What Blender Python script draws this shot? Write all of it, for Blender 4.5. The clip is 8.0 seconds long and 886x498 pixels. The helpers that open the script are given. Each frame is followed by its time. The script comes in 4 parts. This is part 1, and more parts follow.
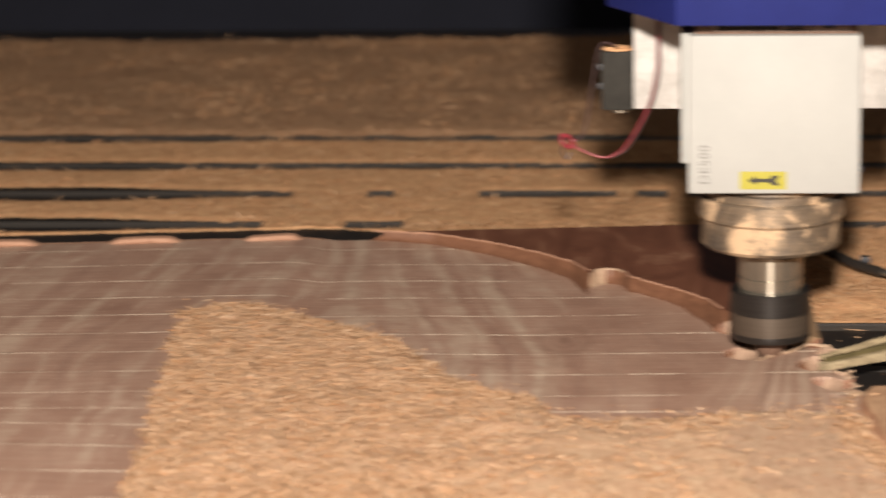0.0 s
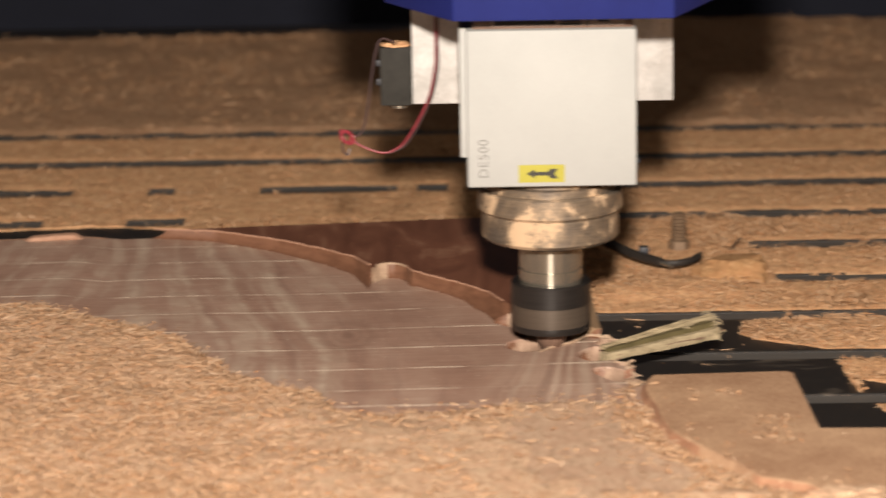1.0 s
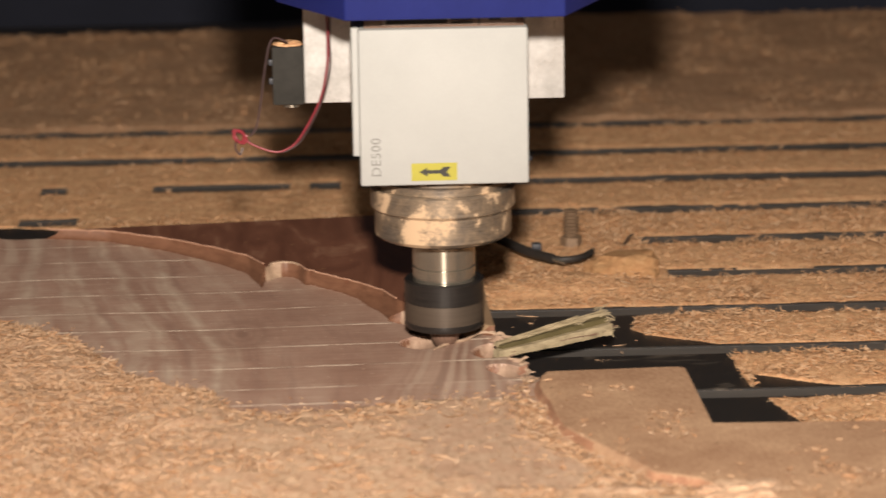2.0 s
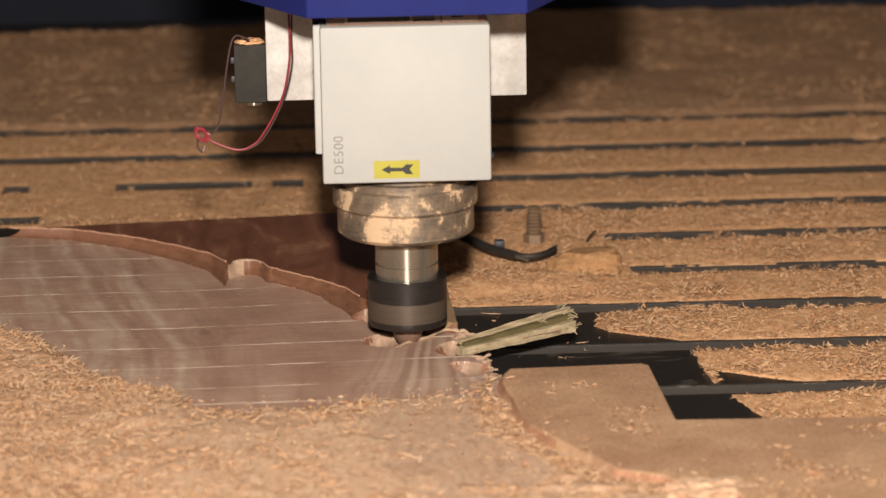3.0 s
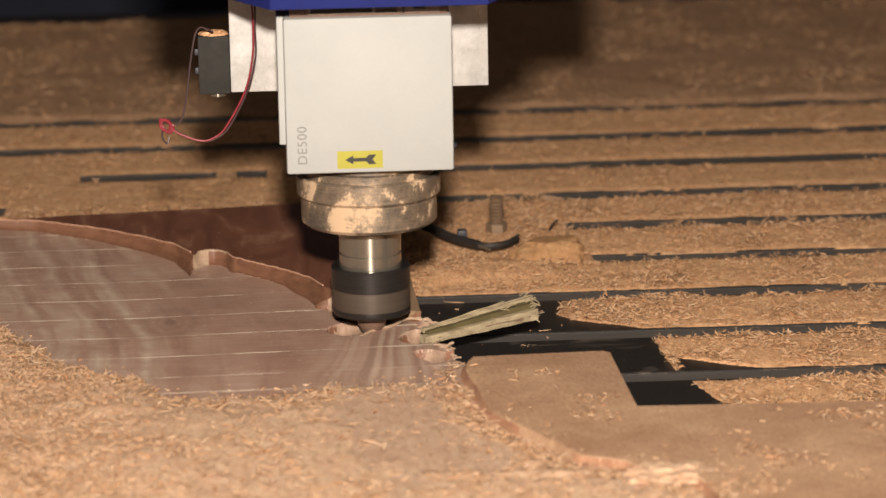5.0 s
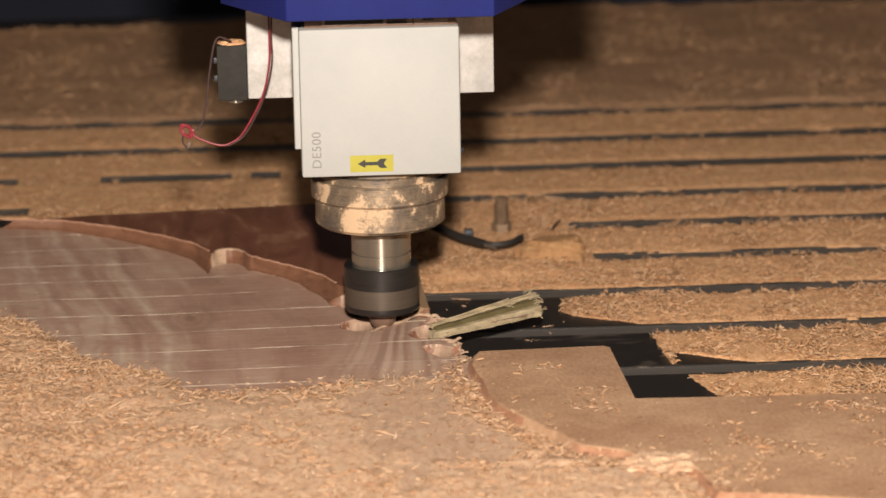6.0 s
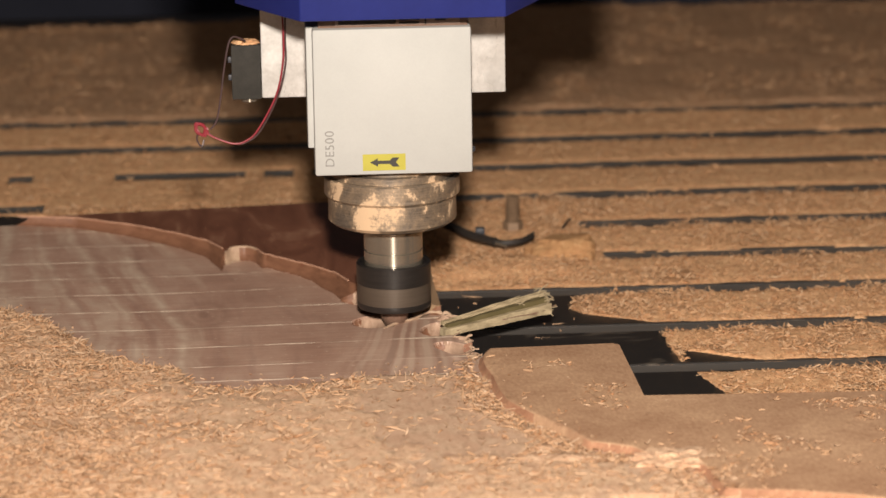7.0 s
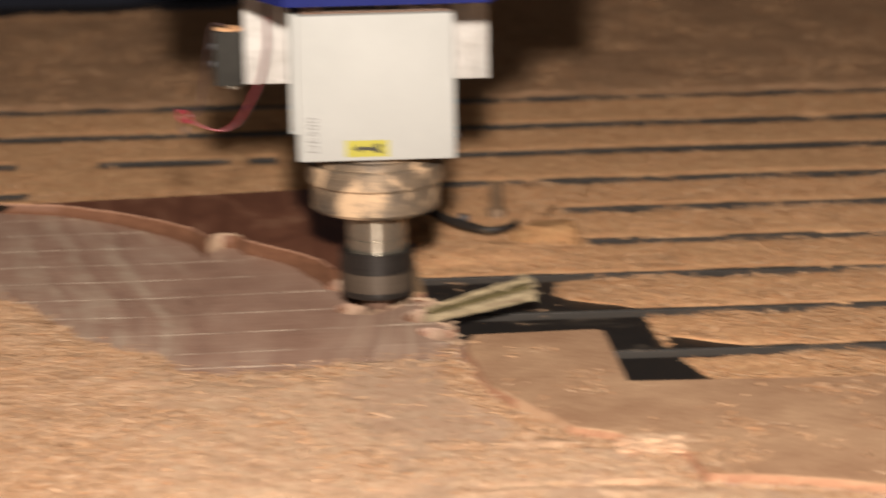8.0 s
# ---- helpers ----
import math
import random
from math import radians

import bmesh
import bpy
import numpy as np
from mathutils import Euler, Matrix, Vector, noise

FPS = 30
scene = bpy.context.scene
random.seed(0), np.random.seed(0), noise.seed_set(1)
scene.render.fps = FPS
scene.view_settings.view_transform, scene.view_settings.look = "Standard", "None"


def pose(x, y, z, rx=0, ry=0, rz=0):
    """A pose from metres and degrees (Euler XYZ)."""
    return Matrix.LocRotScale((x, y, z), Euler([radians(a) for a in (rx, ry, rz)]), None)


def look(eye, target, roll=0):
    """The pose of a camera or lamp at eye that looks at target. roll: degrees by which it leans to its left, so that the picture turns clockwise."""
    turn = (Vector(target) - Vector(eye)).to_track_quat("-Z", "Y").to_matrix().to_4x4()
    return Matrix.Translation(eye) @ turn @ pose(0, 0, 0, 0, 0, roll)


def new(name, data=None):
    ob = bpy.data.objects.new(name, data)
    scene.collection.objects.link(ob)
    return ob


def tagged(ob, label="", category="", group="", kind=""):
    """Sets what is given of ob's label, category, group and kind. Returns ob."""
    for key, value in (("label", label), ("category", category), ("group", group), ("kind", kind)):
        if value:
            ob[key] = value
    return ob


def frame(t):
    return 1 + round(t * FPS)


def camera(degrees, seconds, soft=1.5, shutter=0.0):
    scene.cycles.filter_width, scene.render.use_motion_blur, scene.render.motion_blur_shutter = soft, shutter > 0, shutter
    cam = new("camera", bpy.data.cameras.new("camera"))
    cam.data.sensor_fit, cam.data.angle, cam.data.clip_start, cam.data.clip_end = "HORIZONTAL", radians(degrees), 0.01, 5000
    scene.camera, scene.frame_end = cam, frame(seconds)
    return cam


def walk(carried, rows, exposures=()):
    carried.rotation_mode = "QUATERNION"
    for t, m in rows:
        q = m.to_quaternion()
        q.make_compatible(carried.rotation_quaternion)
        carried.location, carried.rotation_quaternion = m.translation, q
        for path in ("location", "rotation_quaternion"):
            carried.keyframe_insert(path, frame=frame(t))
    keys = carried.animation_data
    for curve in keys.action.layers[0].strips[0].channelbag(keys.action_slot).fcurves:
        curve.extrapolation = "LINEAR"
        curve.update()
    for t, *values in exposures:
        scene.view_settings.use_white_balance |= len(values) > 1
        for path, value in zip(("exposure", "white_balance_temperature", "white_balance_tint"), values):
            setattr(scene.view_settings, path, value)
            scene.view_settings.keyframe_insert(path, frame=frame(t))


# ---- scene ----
cam = camera(15.3, 8.0, shutter=0.9)
PATH = [
    (0, (-0.0245, -2.1241, 0.5656), (-0.1628, -0.1871, 0.0981), -0.92),
    (0.5, (-0.020, -2.1253, 0.5659), (-0.0863, -0.1833, 0.0949), -0.99),
    (1, (-0.024, -2.1342, 0.5695), (-0.0305, -0.1922, 0.0957), -0.93),
    (1.5, (-0.024, -2.1393, 0.5714), (0.0054, -0.1973, 0.096), -0.95),
    (2, (-0.025, -2.14, 0.573), (0.034, -0.199, 0.095), -0.9),
    (2.2, (-0.025, -2.14, 0.573), (0.0436, -0.199, 0.0948), -0.9),
    (3.3, (-0.024, -2.138, 0.574), (0.057, -0.199, 0.0922), -0.9),
    (3.5, (-0.024, -2.138, 0.574), (0.057, -0.199, 0.092), -0.9),
    (4, (-0.023, -2.137, 0.572), (0.063, -0.198, 0.09), -0.9),
    (4.5, (-0.024, -2.139, 0.572), (0.072, -0.201, 0.089), -1.0),
    (4.7, (-0.024, -2.140, 0.572), (0.0758, -0.202, 0.088), -1.0),
    (5.8, (-0.031, -2.240, 0.602), (0.0738, -0.304, 0.112), -1.0),
    (6, (-0.032, -2.252, 0.605), (0.068, -0.316, 0.115), -1.0),
    (6.5, (-0.035, -2.272, 0.612), (0.062, -0.336, 0.12), -0.9),
    (7, (-0.033, -2.273, 0.61), (0.06, -0.336, 0.119), -0.9),
    (7.5, (-0.034, -2.275, 0.611), (0.056, -0.339, 0.117), -0.9),
    (7.9, (-0.034, -2.275, 0.611), (0.054, -0.339, 0.1132), -0.9),
    (8, (-0.031, -2.271, 0.607), (0.07, -0.336, 0.11), -1.0),
]
walk(cam, [(t, look(eye, target, roll)) for t, eye, target, roll in PATH], exposures=[(0, 0.18), (0.5, 0.16), (1.2, 0.08), (2.0, 0.03), (3.5, 0.01), (8.0, 0.0)])

cam.data.dof.use_dof = True
cam.data.dof.focus_distance = 2.12
cam.data.dof.aperture_fstop = 10.0

# ------------------------------------------------------------ light
world = bpy.data.worlds.new("workshop_air")
world.use_nodes = True
world.node_tree.nodes["Background"].inputs[0].default_value = (1.0, 0.86, 0.78, 1)
world.node_tree.nodes["Background"].inputs[1].default_value = 0.25
scene.world = world

lamp_data = bpy.data.lights.new("work_lamp", "AREA")
lamp_data.shape, lamp_data.size = "DISK", 0.07
lamp_data.energy = 82
lamp_data.color = (1.0, 0.87, 0.75)
work_lamp = new("work_lamp", lamp_data)
work_lamp.matrix_world = look((-0.01, -1.98, 0.74), (0.03, 0.05, 0.05))

# ------------------------------------------------------------ helpers
SX, SY = 0.036, -0.145          # spindle axis
TOP = 0.03                      # uncut top of the workpiece


def smooth(a, b, x):
    t = np.clip((x - a) / (b - a), 0, 1)
    return t * t * (3 - 2 * t)


def lattice(ix, iy, seed):
    n = (ix.astype(np.int64) * 374761393 + iy.astype(np.int64) * 668265263 + seed * 974711) & 0xFFFFFFFF
    n = ((n ^ (n >> 13)) * 1274126177) & 0xFFFFFFFF
    return ((n ^ (n >> 16)) & 0xFFFF) / 65535.0


def value_noise(x, y, seed=0):
    ix, iy = np.floor(x), np.floor(y)
    fx, fy = x - ix, y - iy
    fx, fy = fx * fx * (3 - 2 * fx), fy * fy * (3 - 2 * fy)
    a, b = lattice(ix, iy, seed), lattice(ix + 1, iy, seed)
    c, d = lattice(ix, iy + 1, seed), lattice(ix + 1, iy + 1, seed)
    return (a + (b - a) * fx) * (1 - fy) + (c + (d - c) * fx) * fy


def fbm(x, y, scale, seed=0, octaves=4):
    """Noise from 0 to 1; scale is the size of its largest lumps in metres."""
    x, y = np.asarray(x, float), np.asarray(y, float)
    total, weight, amount = 0, 0, 1.0
    for i in range(octaves):
        total = total + amount * value_noise(x / scale * 2 ** i + 17.3 * i, y / scale * 2 ** i, seed + i)
        weight += amount
        amount *= 0.55
    return total / weight


# ------------------------------------------------------------ materials
def material(name, rough=0.6, metal=0.0):
    m = bpy.data.materials.new(name)
    m.use_nodes = True
    nodes, links = m.node_tree.nodes, m.node_tree.links
    bsdf = nodes["Principled BSDF"]
    bsdf.inputs["Roughness"].default_value = rough
    bsdf.inputs["Metallic"].default_value = metal
    return m, nodes, links, bsdf


def coords(nodes, links, scale=(1, 1, 1), kind="Object", turn=0.0):
    tc, mp = nodes.new("ShaderNodeTexCoord"), nodes.new("ShaderNodeMapping")
    mp.inputs["Scale"].default_value = scale
    mp.inputs["Rotation"].default_value = (0, 0, radians(turn))
    links.new(tc.outputs[kind], mp.inputs["Vector"])
    return mp.outputs["Vector"]


def noise_tex(nodes, links, vec, scale, detail=4.0, rough=0.6, distort=0.0):
    n = nodes.new("ShaderNodeTexNoise")
    n.inputs["Scale"].default_value, n.inputs["Detail"].default_value = scale, detail
    n.inputs["Roughness"].default_value, n.inputs["Distortion"].default_value = rough, distort
    links.new(vec, n.inputs["Vector"])
    return n.outputs["Fac"]


def ramp(nodes, links, fac, stops):
    r = nodes.new("ShaderNodeValToRGB")
    el = r.color_ramp.elements
    while len(el) < len(stops):
        el.new(0.5)
    for e, (p, c) in zip(el, stops):
        e.position = p
        e.color = (*c, 1) if len(c) == 3 else c
    links.new(fac, r.inputs["Fac"])
    return r.outputs["Color"]


def mix(nodes, links, fac, a, b):
    n = nodes.new("ShaderNodeMix")
    n.data_type = "RGBA"
    for sock, v in ((n.inputs[0], fac), (n.inputs[6], a), (n.inputs[7], b)):
        if isinstance(v, bpy.types.NodeSocket):
            links.new(v, sock)
        else:
            sock.default_value = v if isinstance(v, (int, float)) else (*v, 1)
    return n.outputs[2]


def math_node(nodes, links, op, a, b=0.0):
    n = nodes.new("ShaderNodeMath")
    n.operation = op
    for sock, v in ((n.inputs[0], a), (n.inputs[1], b)):
        if isinstance(v, bpy.types.NodeSocket):
            links.new(v, sock)
        else:
            sock.default_value = v
    return n.outputs[0]


def bump(nodes, links, bsdf, height, strength=0.3, distance=0.001):
    b = nodes.new("ShaderNodeBump")
    b.inputs["Strength"].default_value, b.inputs["Distance"].default_value = strength, distance
    links.new(height, b.inputs["Height"])
    links.new(b.outputs["Normal"], bsdf.inputs["Normal"])


def simple(name, lo, hi, scale=60, rough=0.6, metal=0.0, bumpy=0.15, stretch=(1, 1, 1), dist=0.0006):
    m, n, l, b = material(name, rough, metal)
    v = coords(n, l, stretch)
    f = noise_tex(n, l, v, scale)
    g = noise_tex(n, l, v, scale * 7)
    h = math_node(n, l, "ADD", math_node(n, l, "MULTIPLY", f, 0.65), math_node(n, l, "MULTIPLY", g, 0.35))
    l.new(ramp(n, l, h, ((0.3, lo), (0.7, hi))), b.inputs["Base Color"])
    bump(n, l, b, h, bumpy, dist)
    return m


def sawdust(name, lo, mid, hi, grain=420.0, bumpy=0.9):
    m, n, l, b = material(name, 0.95)
    b.inputs["Specular IOR Level"].default_value = 0.1
    v = coords(n, l)
    fine = noise_tex(n, l, v, grain, 3.0, 0.7)
    strands = noise_tex(n, l, coords(n, l, (1, 2.6, 1), turn=25), grain * 0.32, 4.0, 0.65, 1.2)
    broad = noise_tex(n, l, v, 14, 4.0)
    h = math_node(n, l, "ADD", math_node(n, l, "MULTIPLY", fine, 0.45), math_node(n, l, "MULTIPLY", strands, 0.55))
    c = ramp(n, l, h, ((0.33, lo), (0.5, mid), (0.66, hi)))
    clots = noise_tex(n, l, coords(n, l, (1.0, 0.4, 1.0)), 260, 3.0, 0.65, 0.6)
    c = mix(n, l, ramp(n, l, clots, ((0.52, (0, 0, 0)), (0.62, (0.75, 0.75, 0.75)))), c, hi)
    c = mix(n, l, ramp(n, l, clots, ((0.36, (0.8, 0.8, 0.8)), (0.46, (0, 0, 0)))), c, tuple(q * 0.72 for q in lo))
    mottle = ramp(n, l, noise_tex(n, l, v, 95, 3.0, 0.6), ((0.42, (0, 0, 0)), (0.60, (0.45, 0.45, 0.45))))
    c = mix(n, l, mottle, c, (mid[0] * 0.86, mid[1] * 0.70, mid[2] * 0.66))
    c = mix(n, l, math_node(n, l, "MULTIPLY", broad, 0.55), c, tuple(x * 0.78 for x in mid))
    l.new(c, b.inputs["Base Color"])
    bump(n, l, b, h, bumpy, 0.0016)
    return m


M_DUST = sawdust("sawdust", (0.48, 0.260, 0.129), (0.67, 0.402, 0.216), (0.79, 0.520, 0.305))
# Far dust: greyer, and darkened in colour for light falling off with distance.
M_DUST_FAR_DIM = sawdust("far_dimmed_sawdust", (0.29, 0.172, 0.098), (0.42, 0.262, 0.155), (0.54, 0.355, 0.225), 380.0)
M_LUMP = sawdust("pressed_sawdust", (0.31, 0.168, 0.076), (0.375, 0.217, 0.105), (0.44, 0.270, 0.142), 600.0, 0.4)
M_DUST_FINE = sawdust("fine_sawdust", (0.46, 0.298, 0.186), (0.58, 0.398, 0.264), (0.68, 0.50, 0.348), 700.0, 0.5)

M_FILM = sawdust("thin_grey_dust", (0.42, 0.277, 0.181), (0.50, 0.346, 0.238), (0.59, 0.430, 0.308), 500.0, 0.35)


def chip_material(name, tint=(1, 1, 1)):
    m, n, l, b = material(name, 0.75)
    b.inputs["Specular IOR Level"].default_value = 0.25
    geo = n.new("ShaderNodeNewGeometry")
    c = ramp(n, l, geo.outputs["Random Per Island"], ((0.0, (0.335, 0.168, 0.082)), (0.2, (0.362, 0.215, 0.118)), (0.55, (0.395, 0.255, 0.154)), (0.85, (0.415, 0.282, 0.184)), (1.0, (0.45, 0.328, 0.228))))
    g = noise_tex(n, l, coords(n, l), 500, 2.0)
    c = mix(n, l, math_node(n, l, "MULTIPLY", g, 0.25), c, (0.30, 0.17, 0.09))
    shade = n.new("ShaderNodeMix")
    shade.data_type, shade.blend_type = "RGBA", "MULTIPLY"
    shade.inputs[0].default_value, shade.inputs[7].default_value = 1.0, (*tint, 1)
    l.new(c, shade.inputs[6])
    c = shade.outputs[2]
    l.new(c, b.inputs["Base Color"])
    return m


M_CHIP = chip_material("wood_shavings")
M_CHIP_BED = chip_material("orange_shavings", (1.05, 1.02, 0.96))


def carved_floor_material():
    """Milled hardwood: purple-brown with pale bands across it and thin ridges left between the cutter's passes."""
    m, n, l, b = material("milled_wood", 0.42)
    b.inputs["Specular IOR Level"].default_value = 0.45
    uv = coords(n, l, kind="UV")
    axes = n.new("ShaderNodeSeparateXYZ")
    l.new(uv, axes.inputs[0])
    U, V = axes.outputs["X"], axes.outputs["Y"]

    def op(kind, a, b=0.0):
        return math_node(n, l, kind, a, b)

    def span(value, a, b, lo=0.0, hi=1.0):
        r = n.new("ShaderNodeMapRange")
        for k, v in enumerate((a, b, lo, hi)):
            r.inputs[k + 1].default_value = v
        l.new(value, r.inputs[0])
        return r.outputs[0]

    def line(value, middle, half):
        return op("MAXIMUM", op("SUBTRACT", 1.0, op("DIVIDE", op("ABSOLUTE", op("SUBTRACT", value, middle)), half)), 0.0)

    # growth rings: they fan out towards the front edge, then run straight
    sway = noise_tex(n, l, coords(n, l, (1.0, 0.8, 1), kind="UV"), 16, 3.0, 0.55)
    d = op("ADD", op("ADD", U, 0.245), op("MULTIPLY", op("SUBTRACT", sway, 0.5), 0.020))
    q = op("SUBTRACT", d, op("MULTIPLY", op("TANH", op("DIVIDE", d, 0.06)), span(V, 0.15, -0.15, 0.0, 0.055)))
    ring = n.new("ShaderNodeCombineXYZ")
    l.new(q, ring.inputs["X"])
    l.new(op("MULTIPLY", V, 0.05), ring.inputs["Y"])
    broad = noise_tex(n, l, coords(n, l, (1.0, 0.5, 1), kind="UV"), 20, 4.0, 0.6, 0.4)
    fine = noise_tex(n, l, coords(n, l, (0.16, 2.2, 1), kind="UV", turn=2), 130, 5.0, 0.65)
    grain = noise_tex(n, l, coords(n, l, (0.05, 1.0, 1), kind="UV"), 320, 3.0, 0.6, 0.4)
    h = op("ADD", op("MULTIPLY", broad, 0.6), op("MULTIPLY", fine, 0.4))
    c = ramp(n, l, h, ((0.36, (0.300, 0.180, 0.132)), (0.48, (0.375, 0.238, 0.178)), (0.57, (0.43, 0.288, 0.220)), (0.68, (0.52, 0.385, 0.295))))
    bands = noise_tex(n, l, ring.outputs[0], 75, 3.0, 0.55, 0.1)
    patchy = noise_tex(n, l, coords(n, l, kind="UV"), 34, 3.0, 0.6)
    pale = op("MULTIPLY", ramp(n, l, bands, ((0.50, (0, 0, 0)), (0.62, (0.6, 0.6, 0.6)))), span(U, -0.14, -0.06, 1.0, 0.15))
    for middle, half, amount in ((0.080, 0.0065, 1.0), (0.066, 0.003, 0.5), (0.052, 0.0055, 0.9), (0.028, 0.0045, 0.8), (0.005, 0.0065, 0.9), (-0.028, 0.0045, 0.7)):
        pale = op("MAXIMUM", pale, op("MULTIPLY", line(q, middle, half), amount))
    pale = op("MULTIPLY", pale, span(patchy, 0.36, 0.60, 0.15, 1.0))
    c = mix(n, l, op("MULTIPLY", pale, 0.85), c, (0.62, 0.51, 0.395))
    # darker and paler stripes that run together behind the torn corner
    turn = op("DIVIDE", op("SUBTRACT", U, 0.066), op("SUBTRACT", 0.065, V))
    turn = op("ADD", turn, op("MULTIPLY", op("SUBTRACT", sway, 0.5), 0.02))
    ray = n.new("ShaderNodeCombineXYZ")
    l.new(turn, ray.inputs["X"])
    stripes = noise_tex(n, l, ray.outputs[0], 38, 1.0, 0.4)
    zone = op("MULTIPLY", op("MULTIPLY", span(turn, -0.27, -0.17), span(V, -0.12, -0.165)), span(V, -0.32, -0.26))
    c = mix(n, l, op("MULTIPLY", zone, ramp(n, l, stripes, ((0.46, (0, 0, 0)), (0.56, (0.55, 0.55, 0.55))))), c, (0.58, 0.465, 0.36))
    c = mix(n, l, op("MULTIPLY", zone, ramp(n, l, stripes, ((0.38, (0.6, 0.6, 0.6)), (0.46, (0, 0, 0))))), c, (0.255, 0.17, 0.128))
    # a small knot with its swirl
    knot = n.new("ShaderNodeMapping")
    knot.inputs["Scale"].default_value, knot.inputs["Location"].default_value = (45, 22, 1), (0.0955 * 45, 0.110 * 22, 0)
    l.new(uv, knot.inputs["Vector"])
    eye = n.new("ShaderNodeTexGradient")
    eye.gradient_type = "SPHERICAL"
    l.new(knot.outputs["Vector"], eye.inputs["Vector"])
    c = mix(n, l, ramp(n, l, eye.outputs["Fac"], ((0.0, (0, 0, 0)), (0.35, (0.4, 0.4, 0.4)), (0.5, (0, 0, 0)), (0.62, (0.35, 0.35, 0.35)), (0.75, (0.1, 0.1, 0.1)), (0.9, (0.8, 0.8, 0.8)))), c, (0.235, 0.145, 0.105))
    dark = ramp(n, l, bands, ((0.34, (1, 1, 1)), (0.44, (0, 0, 0))))
    c = mix(n, l, op("MULTIPLY", dark, 0.3), c, (0.21, 0.125, 0.10))
    c = mix(n, l, op("MULTIPLY", grain, 0.4), c, (0.30, 0.18, 0.138))
    specks = ramp(n, l, noise_tex(n, l, coords(n, l, (0.6, 1.0, 1), kind="UV"), 330, 2.0, 0.6), ((0.66, (0, 0, 0)), (0.74, (0.7, 0.7, 0.7))))
    c = mix(n, l, specks, c, (0.66, 0.53, 0.41))
    # ridges between the passes
    wob = noise_tex(n, l, coords(n, l, (9, 2, 1), kind="UV"), 1.0, 3.0)
    vv = math_node(n, l, "ADD", V, math_node(n, l, "MULTIPLY", wob, 0.003))
    ph = math_node(n, l, "FRACT", math_node(n, l, "DIVIDE", math_node(n, l, "ADD", vv, 1.0 - 0.0265), 0.0475))
    dist = math_node(n, l, "ABSOLUTE", math_node(n, l, "SUBTRACT", ph, 0.5))
    ridge = math_node(n, l, "LESS_THAN", dist, 0.022)
    torn = noise_tex(n, l, coords(n, l, (30, 260, 1), kind="UV"), 1.0, 4.0, 0.75)
    torn = math_node(n, l, "MULTIPLY", ridge, ramp(n, l, torn, ((0.42, (0, 0, 0)), (0.55, (1, 1, 1)))))
    torn = op("MULTIPLY", torn, span(noise_tex(n, l, coords(n, l, (1, 2.5, 1), kind="UV"), 12, 2.0), 0.34, 0.56, 0.30, 1.0))
    c = mix(n, l, torn, c, (0.84, 0.71, 0.57))
    l.new(c, b.inputs["Base Color"])
    hh = math_node(n, l, "ADD", math_node(n, l, "MULTIPLY", torn, 1.0), math_node(n, l, "MULTIPLY", grain, 0.25))
    bump(n, l, b, hh, 0.35, 0.0008)
    return m


def stained_top_material():
    m, n, l, b = material("dark_planed_wood", 0.38)
    broad = noise_tex(n, l, coords(n, l, (1.0, 0.22, 1), kind="UV", turn=30), 22, 5.0, 0.6, 2.0)
    grain = noise_tex(n, l, coords(n, l, (0.08, 1.0, 1), kind="UV"), 260, 4.0, 0.6, 0.5)
    c = ramp(n, l, broad, ((0.35, (0.13, 0.052, 0.03)), (0.55, (0.20, 0.085, 0.05)), (0.68, (0.36, 0.20, 0.125))))
    c = mix(n, l, math_node(n, l, "MULTIPLY", grain, 0.4), c, (0.12, 0.046, 0.027))
    specks = ramp(n, l, noise_tex(n, l, coords(n, l, kind="UV"), 210, 2.0), ((0.68, (0, 0, 0)), (0.73, (1, 1, 1))))
    c = mix(n, l, math_node(n, l, "MULTIPLY", specks, 0.5), c, (0.6, 0.36, 0.18))
    l.new(c, b.inputs["Base Color"])
    bump(n, l, b, grain, 0.15, 0.0005)
    return m


def dusty_top_material():
    m, n, l, b = material("dust_coated_wood", 0.85)
    b.inputs["Specular IOR Level"].default_value = 0.15
    v = coords(n, l, kind="UV")
    patch = noise_tex(n, l, v, 18, 5.0, 0.65)
    fine = noise_tex(n, l, coords(n, l, (1, 0.45, 1), kind="UV"), 420, 3.0, 0.7)
    h = math_node(n, l, "ADD", math_node(n, l, "MULTIPLY", patch, 0.55), math_node(n, l, "MULTIPLY", fine, 0.45))
    c = ramp(n, l, h, ((0.36, (0.295, 0.170, 0.101)), (0.49, (0.375, 0.232, 0.142)), (0.62, (0.48, 0.315, 0.195))))
    l.new(c, b.inputs["Base Color"])
    bump(n, l, b, fine, 0.5, 0.0006)
    return m


M_FLOOR = carved_floor_material()
M_TOP = stained_top_material()
M_DUSTY = dusty_top_material()
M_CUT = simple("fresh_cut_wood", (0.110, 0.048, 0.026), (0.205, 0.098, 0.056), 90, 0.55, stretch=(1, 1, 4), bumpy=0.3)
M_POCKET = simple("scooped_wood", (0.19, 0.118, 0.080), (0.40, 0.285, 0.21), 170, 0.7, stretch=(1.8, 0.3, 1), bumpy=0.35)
M_POCKET.node_tree.nodes["Principled BSDF"].inputs["Specular IOR Level"].default_value = 0.12
M_LIP = simple("pale_torn_wood", (0.21, 0.130, 0.082), (0.46, 0.335, 0.235), 160, 0.65, stretch=(0.6, 0.6, 1), bumpy=0.4)
M_END = simple("pale_end_wood", (0.20, 0.125, 0.068), (0.34, 0.225, 0.132), 120, 0.7, stretch=(2.5, 0.2, 1), bumpy=0.3)
